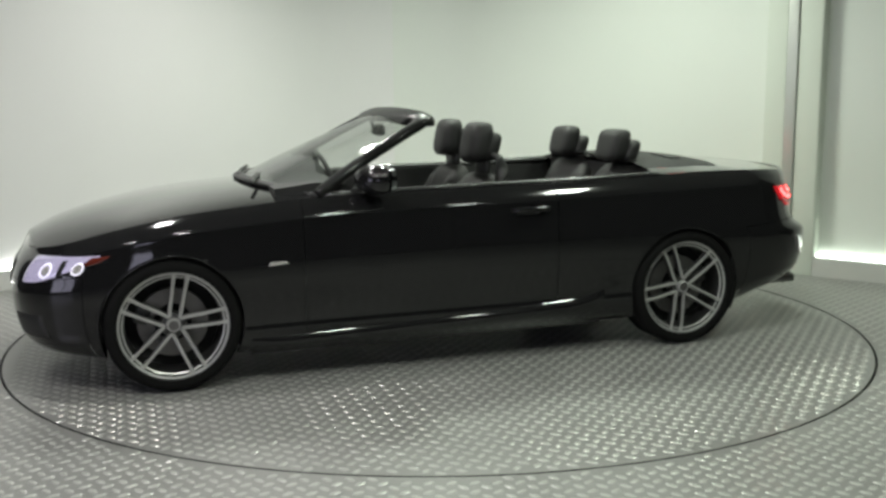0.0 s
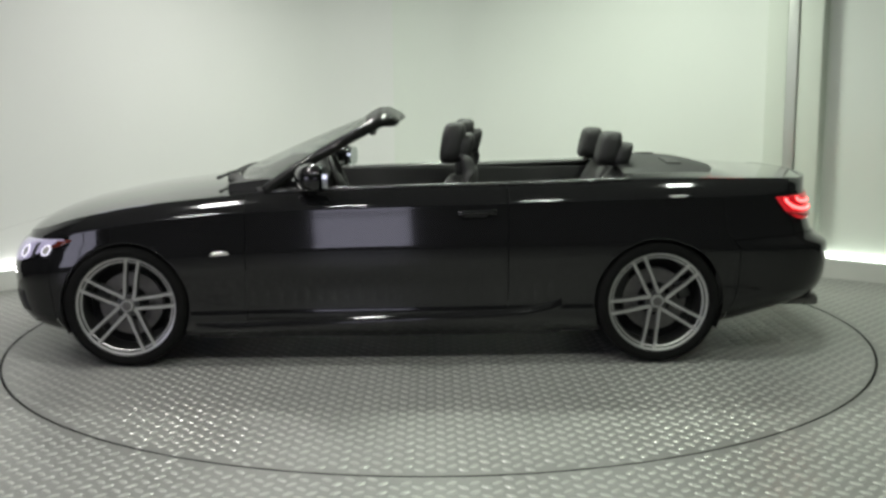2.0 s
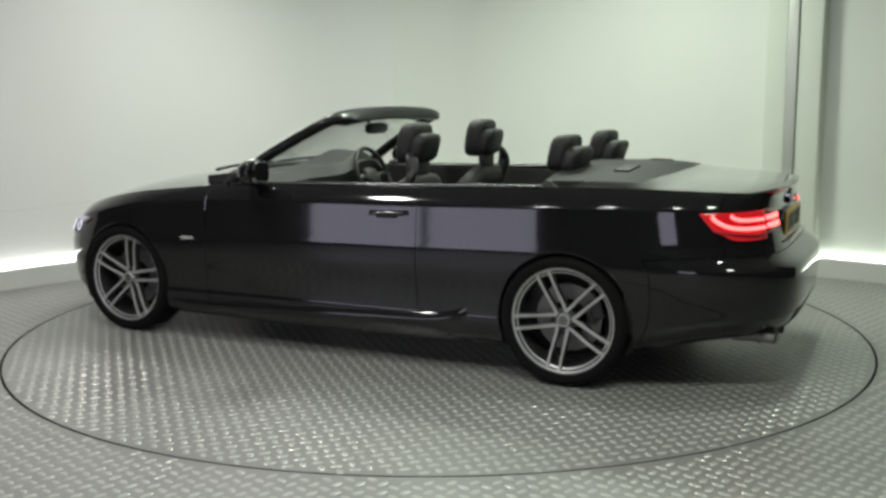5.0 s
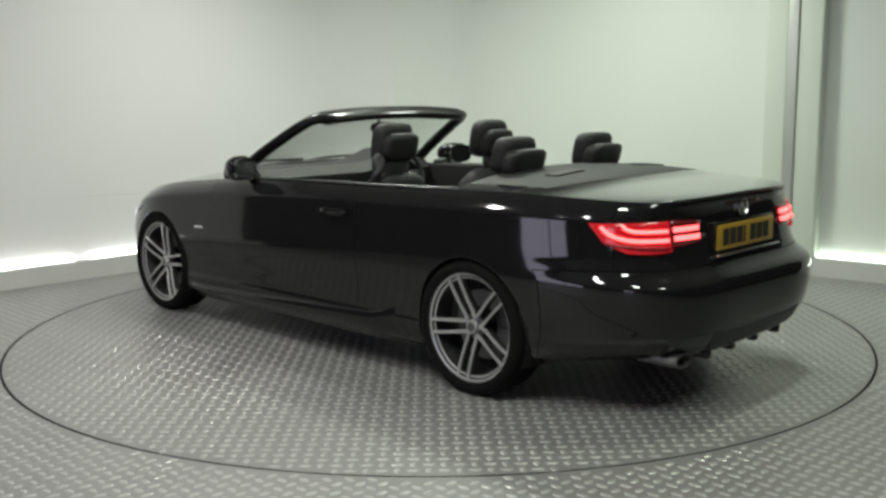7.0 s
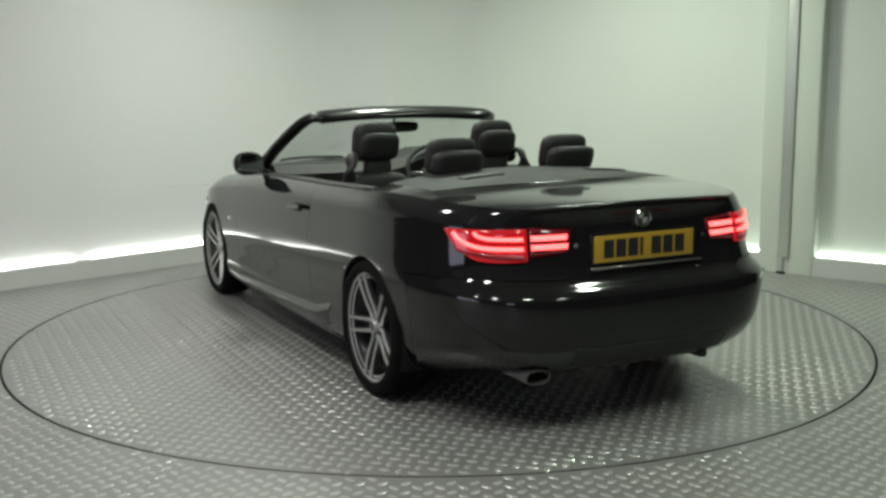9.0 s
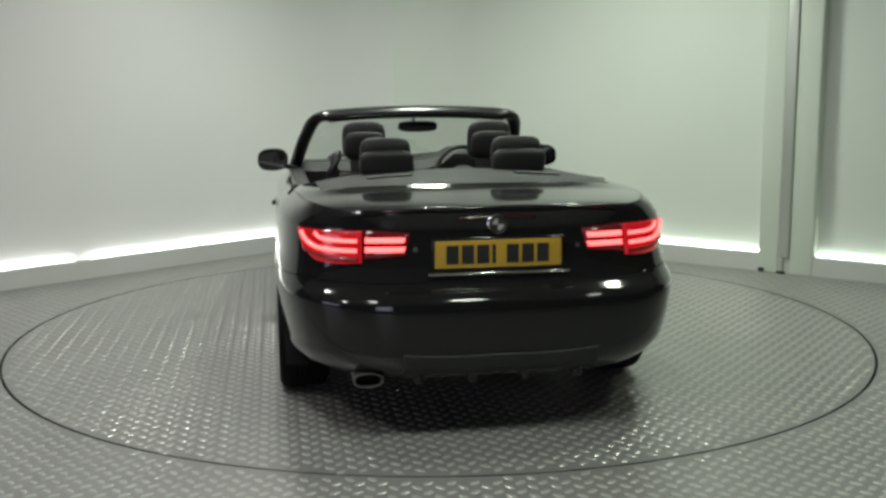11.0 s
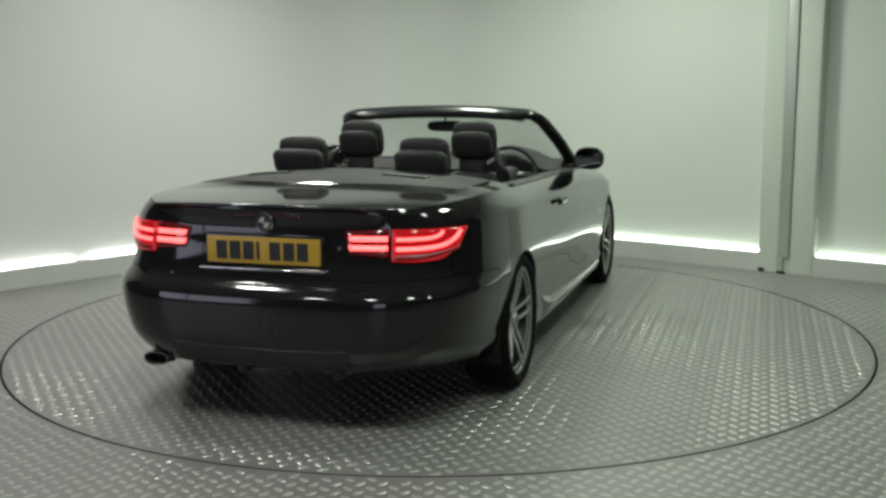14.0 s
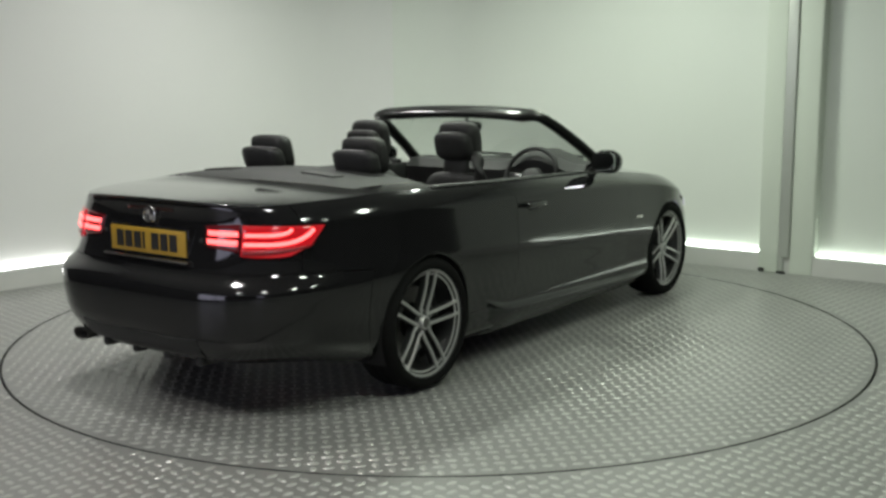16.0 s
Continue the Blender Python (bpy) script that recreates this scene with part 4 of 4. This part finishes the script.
def build_rear_details(car):
    # number plate in its recess, with plain bars in place of the characters
    px = -2.302
    holder = part("plate_holder", box(px + 0.006, px + 0.03, -0.272, 0.272, 0.698, 0.832, 0.006), PAINT, car, "dark plate holder")
    plate = part("number_plate", box(px - 0.004, px + 0.004, -0.26, 0.26, 0.709, 0.820, 0.003), PLATE_Y, holder, "yellow number plate")
    x = 0.215
    for w in (0.05, 0.05, 0.05, 0.014, None, 0.05, 0.05, 0.05):
        if w is None:
            x -= 0.033
            continue
        part("plate_bar", box(px - 0.0065, px - 0.0035, x - w, x, 0.7265, 0.8025), PLATE_K, holder, "plain dark bar")
        x -= w + 0.0125
    def turned(prof, name, m, parent, label=""):
        v, f = revolve(prof, 32)
        return part(name, mesh_of(name, [Vector((-2.280 - p.y, p.x, 0.880 + p.z)) for p in v], f, m, True, 40), m, parent, label)
    badge = turned([(0.036, 0.004), (0.038, 0.009), (0.041, 0.006), (0.041, -0.02)], "badge", CHROME, car, "round chrome-edged emblem")
    turned([(0.001, 0.004), (0.0365, 0.004)], "badge_face", PLATE_K, badge, "dark emblem face")
    for k in (0, 1):
        quarter = [Vector((-2.2865, 0, 0.880))] + [Vector((-2.2865, 0.024 * math.cos(t), 0.880 + 0.024 * math.sin(t))) for t in (math.pi * (k + 0.5 * q / 8) for q in range(9))]
        back = [p + Vector((0.004, 0, 0)) for p in quarter]
        f = [tuple(range(10)), tuple(range(10, 20))] + [(q, (q + 1) % 10, 10 + (q + 1) % 10, 10 + q) for q in range(10)]
        part("badge_quarter", mesh_of("badge_quarter", quarter + back, f, INDICATOR, False), INDICATOR, badge, "pale quarter of the emblem")
    # round caps beside the lamps
    for side in (1, -1):
        c = skin(column_y(0.335, 0.785), 0.785, 0.0)
        v, f = revolve([(0.001, 0.004), (0.009, 0.004), (0.0115, 0.001), (0.0115, -0.02)], 20)
        part("round_cap", mesh_of("round_cap", [Vector((c.x - p.y, side * c.y + p.x, c.z + p.z)) for p in v], f, SATIN, True, 40), SATIN, car, "small satin round cap")
    # lip of the boot lid
    lip = [Vector((skin(a, z_top(nominal_x(a))).x + 0.010, skin(a, z_top(nominal_x(a))).y, 0)) for a in range(NF + NM + NR - 24, NF + NM + NR + 1)]
    pts = [Vector((p.x, p.y, 0)) for p in lip] + [Vector((p.x, -p.y, 0)) for p in reversed(lip[:-1])]
    for p in pts:
        p.z = 0.930 + 0.018 * (1 - (p.y / 0.75) ** 2)
    pts = [p for p in pts if abs(p.y) < 0.66]
    part("boot_lip", mesh_of("boot_lip", *sweep(pts, ellipse(0.013, 0.008, 10, 2.4), scales=[min(1.0, 0.15 + (0.66 - abs(p.y)) * 4) for p in pts]), PAINT), PAINT, car, "gloss black boot lip")
    # exhaust: twin tips on the car's left
    oval = ellipse(0.060, 0.030, 28, 2.4)
    hole = ellipse(0.054, 0.025, 28, 2.4)
    v, f = sweep([(-2.12, 0.537, 0.268), (-2.315, 0.537, 0.268)], oval, cap=False)
    v2, f2 = sweep([(-2.12, 0.537, 0.268), (-2.315, 0.537, 0.268)], hole, cap=False)
    f += [tuple(k + 56 for k in q) for q in f2] + [(28 + k, 28 + (k + 1) % 28, 84 + (k + 1) % 28, 84 + k) for k in range(28)]
    tip = part("exhaust_tip", mesh_of("exhaust_tip", v + v2, f, STEEL, True, 40), STEEL, car, "oval steel exhaust tip")
    part("tip_inside", box(-2.25, -2.24, 0.49, 0.585, 0.24, 0.284, 0.002), GAP, tip, "sooty inside")
    part("silencer", mesh_of("silencer", *blob(-1.96, 0.2, 0.305, 0.14, 0.42, 0.06, 3)  , STEEL), STEEL, car, "dull steel silencer")
    part("brake_strip", mesh_of("brake_strip", *patch([(column_y(0.16, 0.9), 0.898), (column_y(0.004, 0.9), 0.900), (column_y(0.004, 0.9), 0.914), (column_y(0.16, 0.9), 0.912)], 8, 2, 1, 0.004, 0.006), LENS_OFF), LENS_OFF, car, "unlit dark red brake light strip")
    part("brake_strip", mesh_of("brake_strip", *patch([(column_y(0.16, 0.9), 0.898), (column_y(0.004, 0.9), 0.900), (column_y(0.004, 0.9), 0.914), (column_y(0.16, 0.9), 0.912)], 8, 2, -1, 0.004, 0.006), LENS_OFF), LENS_OFF, car, "unlit dark red brake light strip")
    part("plate_trim", box(-2.328, -2.285, -0.29, 0.29, 0.684, 0.694, 0.004), CHROME, car, "bright trim strip below the plate")
    # two vents lie on the tonneau cover and follow it
    for side in (1, -1):
        v, nu = [], 8
        for lift in (-0.006, 0.007):
            for x in (-1.575, -1.50):
                for k in range(nu + 1):
                    y = 0.25 + 0.21 * k / nu
                    p = top_point(column_x(x), y / skin(column_x(x), z_top(x)).y, 2.6)
                    v.append(Vector((x, side * y, p.z + lift)))
        m = nu + 1
        f = [(l * 2 * m + k, l * 2 * m + k + 1, l * 2 * m + m + k + 1, l * 2 * m + m + k) for l in (0, 1) for k in range(nu)]
        f += [(r * m + k, r * m + k + 1, 2 * m + r * m + k + 1, 2 * m + r * m + k) for r in (0, 1) for k in range(nu)]
        f += [(k, m + k, 3 * m + k, 2 * m + k) for k in (0, nu)]
        part("cover_vent", mesh_of("cover_vent", v, f, PLASTIC, True, 40), PLASTIC, car, "black vent flap in the roof cover")


def build_cabin(car):
    part("cabin_floor", box(-1.25, 0.9, -0.70, 0.70, 0.262, 0.30, 0.01), CARPET, car, "black carpet")
    for side in (1, -1):
        part("door_card", box(-1.25, 0.70, min(side * 0.70, side * 0.76), max(side * 0.70, side * 0.76), 0.30, 0.92, 0.012), DASH, car, "black door lining")
    part("rear_bulkhead", box(-1.36, -1.26, -0.70, 0.70, 0.30, 0.97, 0.02), CARPET, car)
    # dashboard
    verts = []
    prof = [(0.86, 0.94), (0.66, 0.965), (0.50, 0.955), (0.44, 0.90), (0.46, 0.78), (0.52, 0.60), (0.86, 0.55)]
    ys = [0.70 - 0.1 * k for k in range(15)]
    for y in ys:
        hump = 0.075 * math.exp(-((y + 0.365) / 0.16) ** 4)
        verts += [Vector((x - (0.02 if hump > 0.02 and x < 0.6 else 0), y, z + (hump if 0.8 < z and x < 0.7 else 0))) for x, z in prof]
    k = len(prof)
    faces = [(i * k + m, i * k + (m + 1) % k, (i + 1) * k + (m + 1) % k, (i + 1) * k + m) for i in range(len(ys) - 1) for m in range(k)]
    faces += [tuple(range(k)), tuple(range((len(ys) - 1) * k, len(ys) * k))]
    part("dashboard", mesh_of("dashboard", verts, faces, DASH, True, 35), DASH, car, "black grained dashboard")
    # steering wheel on the right
    ring = [(0.37 + 0.07 * math.sin(t), -0.365 + 0.185 * math.cos(t), 0.875 + 0.172 * math.sin(t)) for t in (2 * math.pi * q / 36 for q in range(37))]
    sw = part("steering_wheel", mesh_of("steering_wheel", *sweep(ring, ellipse(0.015, 0.015, 8), up=(-1, 0, 0.4), cap=False), LEATHER), LEATHER, car, "black leather steering wheel")
    part("wheel_boss", mesh_of("wheel_boss", *blob(0.385, -0.365, 0.865, 0.035, 0.075, 0.06, 2.6, lean=-0.03), DASH), DASH, sw)
    for q, (dy, dz) in enumerate(((0.17, 0.01), (-0.17, 0.01), (0, -0.165))):
        part("wheel_spoke", mesh_of("wheel_spoke", *sweep([(0.385, -0.365, 0.865), (0.37 + 0.07 * dz / 0.17, -0.365 + dy, 0.865 + dz)], ellipse(0.02, 0.01, 8), up=(-1, 0, 0.4)), SATIN), SATIN, sw)
    part("centre_console", box(-0.75, 0.5, -0.11, 0.11, 0.30, 0.62, 0.03), DASH, car, "black centre console")
    for side in (1, -1):
        y = 0.365 * side
        dx = 0.02 if side > 0 else -0.055
        seat = part("front_seat", mesh_of("front_seat", *blob(-0.02 + dx, y, 0.50, 0.27, 0.255, 0.10, 3.4), LEATHER), LEATHER, car, "black leather front seat")
        v, f = blob(-0.315 + dx, y, 0.705, 0.085, 0.24, 0.255, 3.4, 28, 16, 0.07)
        part("backrest", mesh_of("backrest", v, f, LEATHER), LEATHER, seat)
        for dy in (0.16, -0.16):
            v, f = blob(-0.27 + dx, y + dy, 0.69, 0.075, 0.06, 0.22, 2.6, 16, 12, 0.07)
            part("side_bolster", mesh_of("side_bolster", v, f, LEATHER), LEATHER, seat)
        # head restraint in two pads
        v, f = blob(-0.345 + dx, y, 1.130, 0.064, 0.126, 0.114, 4.0, 24, 14, 0.02)
        hr = part("head_restraint", mesh_of("head_restraint", v, f, LEATHER), LEATHER, seat, "black leather head restraint")
        v, f = blob(-0.41 + dx, y, 1.105, 0.048, 0.118, 0.080, 4.2, 22, 12, 0.02)
        part("rear_pad", mesh_of("rear_pad", v, f, LEATHER), LEATHER, hr)
        for dy in (0.07, -0.07):
            part("post", mesh_of("post", *sweep([(-0.375 + dx, y + dy, 0.97), (-0.37 + dx, y + dy, 1.1)], ellipse(0.007, 0.007, 8)), CHROME), CHROME, hr, "chrome post")
        part("neck", mesh_of("neck", *blob(-0.385 + dx, y, 1.0, 0.028, 0.085, 0.085, 3.0, 16, 10), PLASTIC), PLASTIC, hr, "black neck of the head restraint")
        part("belt_guide", mesh_of("belt_guide", *sweep(catmull([(-0.40 + dx, y + side * 0.19, 0.88), (-0.425 + dx, y + side * 0.185, 0.97), (-0.42 + dx, y + side * 0.17, 1.04), (-0.385 + dx, y + side * 0.145, 1.075)], 5), ellipse(0.036, 0.020, 10, 2.6), scales=[1.15] * 6 + [1.0] * 6 + [0.85, 0.75, 0.6, 0.4]), PLASTIC), PLASTIC, seat, "black belt guide")
        y = 0.335 * side
        bench = part("rear_seat", mesh_of("rear_seat", *blob(-0.93, y, 0.52, 0.24, 0.29, 0.10, 3.4), LEATHER), LEATHER, car, "black leather rear seat")
        v, f = blob(-1.185, y, 0.74, 0.075, 0.28, 0.25, 3.4, 24, 14, 0.10)
        part("backrest", mesh_of("backrest", v, f, LEATHER), LEATHER, bench)
        v, f = blob(-1.195, y, 1.092, 0.058, 0.126, 0.094, 4.6, 24, 14, 0.02)
        hr = part("head_restraint", mesh_of("head_restraint", v, f, LEATHER), LEATHER, bench, "black leather head restraint")
        v, f = blob(-1.265, y, 1.06, 0.048, 0.134, 0.066, 4.6, 22, 12, 0.02)
        part("roll_hoop_cover", mesh_of("roll_hoop_cover", v, f, PLASTIC), PLASTIC, bench, "black roll hoop cover")


def build_car():
    car = thing("convertible_car", "gloss black convertible car with its roof down, on the turntable", "car")
    build_shell(car)
    build_screen(car)
    for side in (1, -1):
        build_mirror(car, side)
    build_trim(car)
    build_lamps(car)
    build_rear_details(car)
    build_cabin(car)
    meshes = wheel_meshes()
    build_wheel(car, meshes, AXLE, 1, 100)
    build_wheel(car, meshes, -AXLE, 1, 65)
    build_wheel(car, meshes, AXLE, -1, 60)
    build_wheel(car, meshes, -AXLE, -1, 100)
    return car


build_room()
TABLE = build_floor()
CAR = build_car()


def motions():
    """The turntable and the car on it turn together, a little over nine degrees a second."""
    table_rows, car_rows = [], []
    for k in range(33):
        t = 0.5 * k
        a = 2.2051 - 0.1576 * (t - 8) - 0.0002 * (t - 8) ** 2
        c, s = math.cos(a), math.sin(a)
        table_rows.append((t, pose(0, 0, 0, 0, 0, math.degrees(a))))
        car_rows.append((t, pose(c * 0.2428 - s * 0.0857, s * 0.2428 + c * 0.0857, 0.0022, 0, 0, math.degrees(a))))
    walk(TABLE, table_rows)
    walk(CAR, car_rows)


motions()
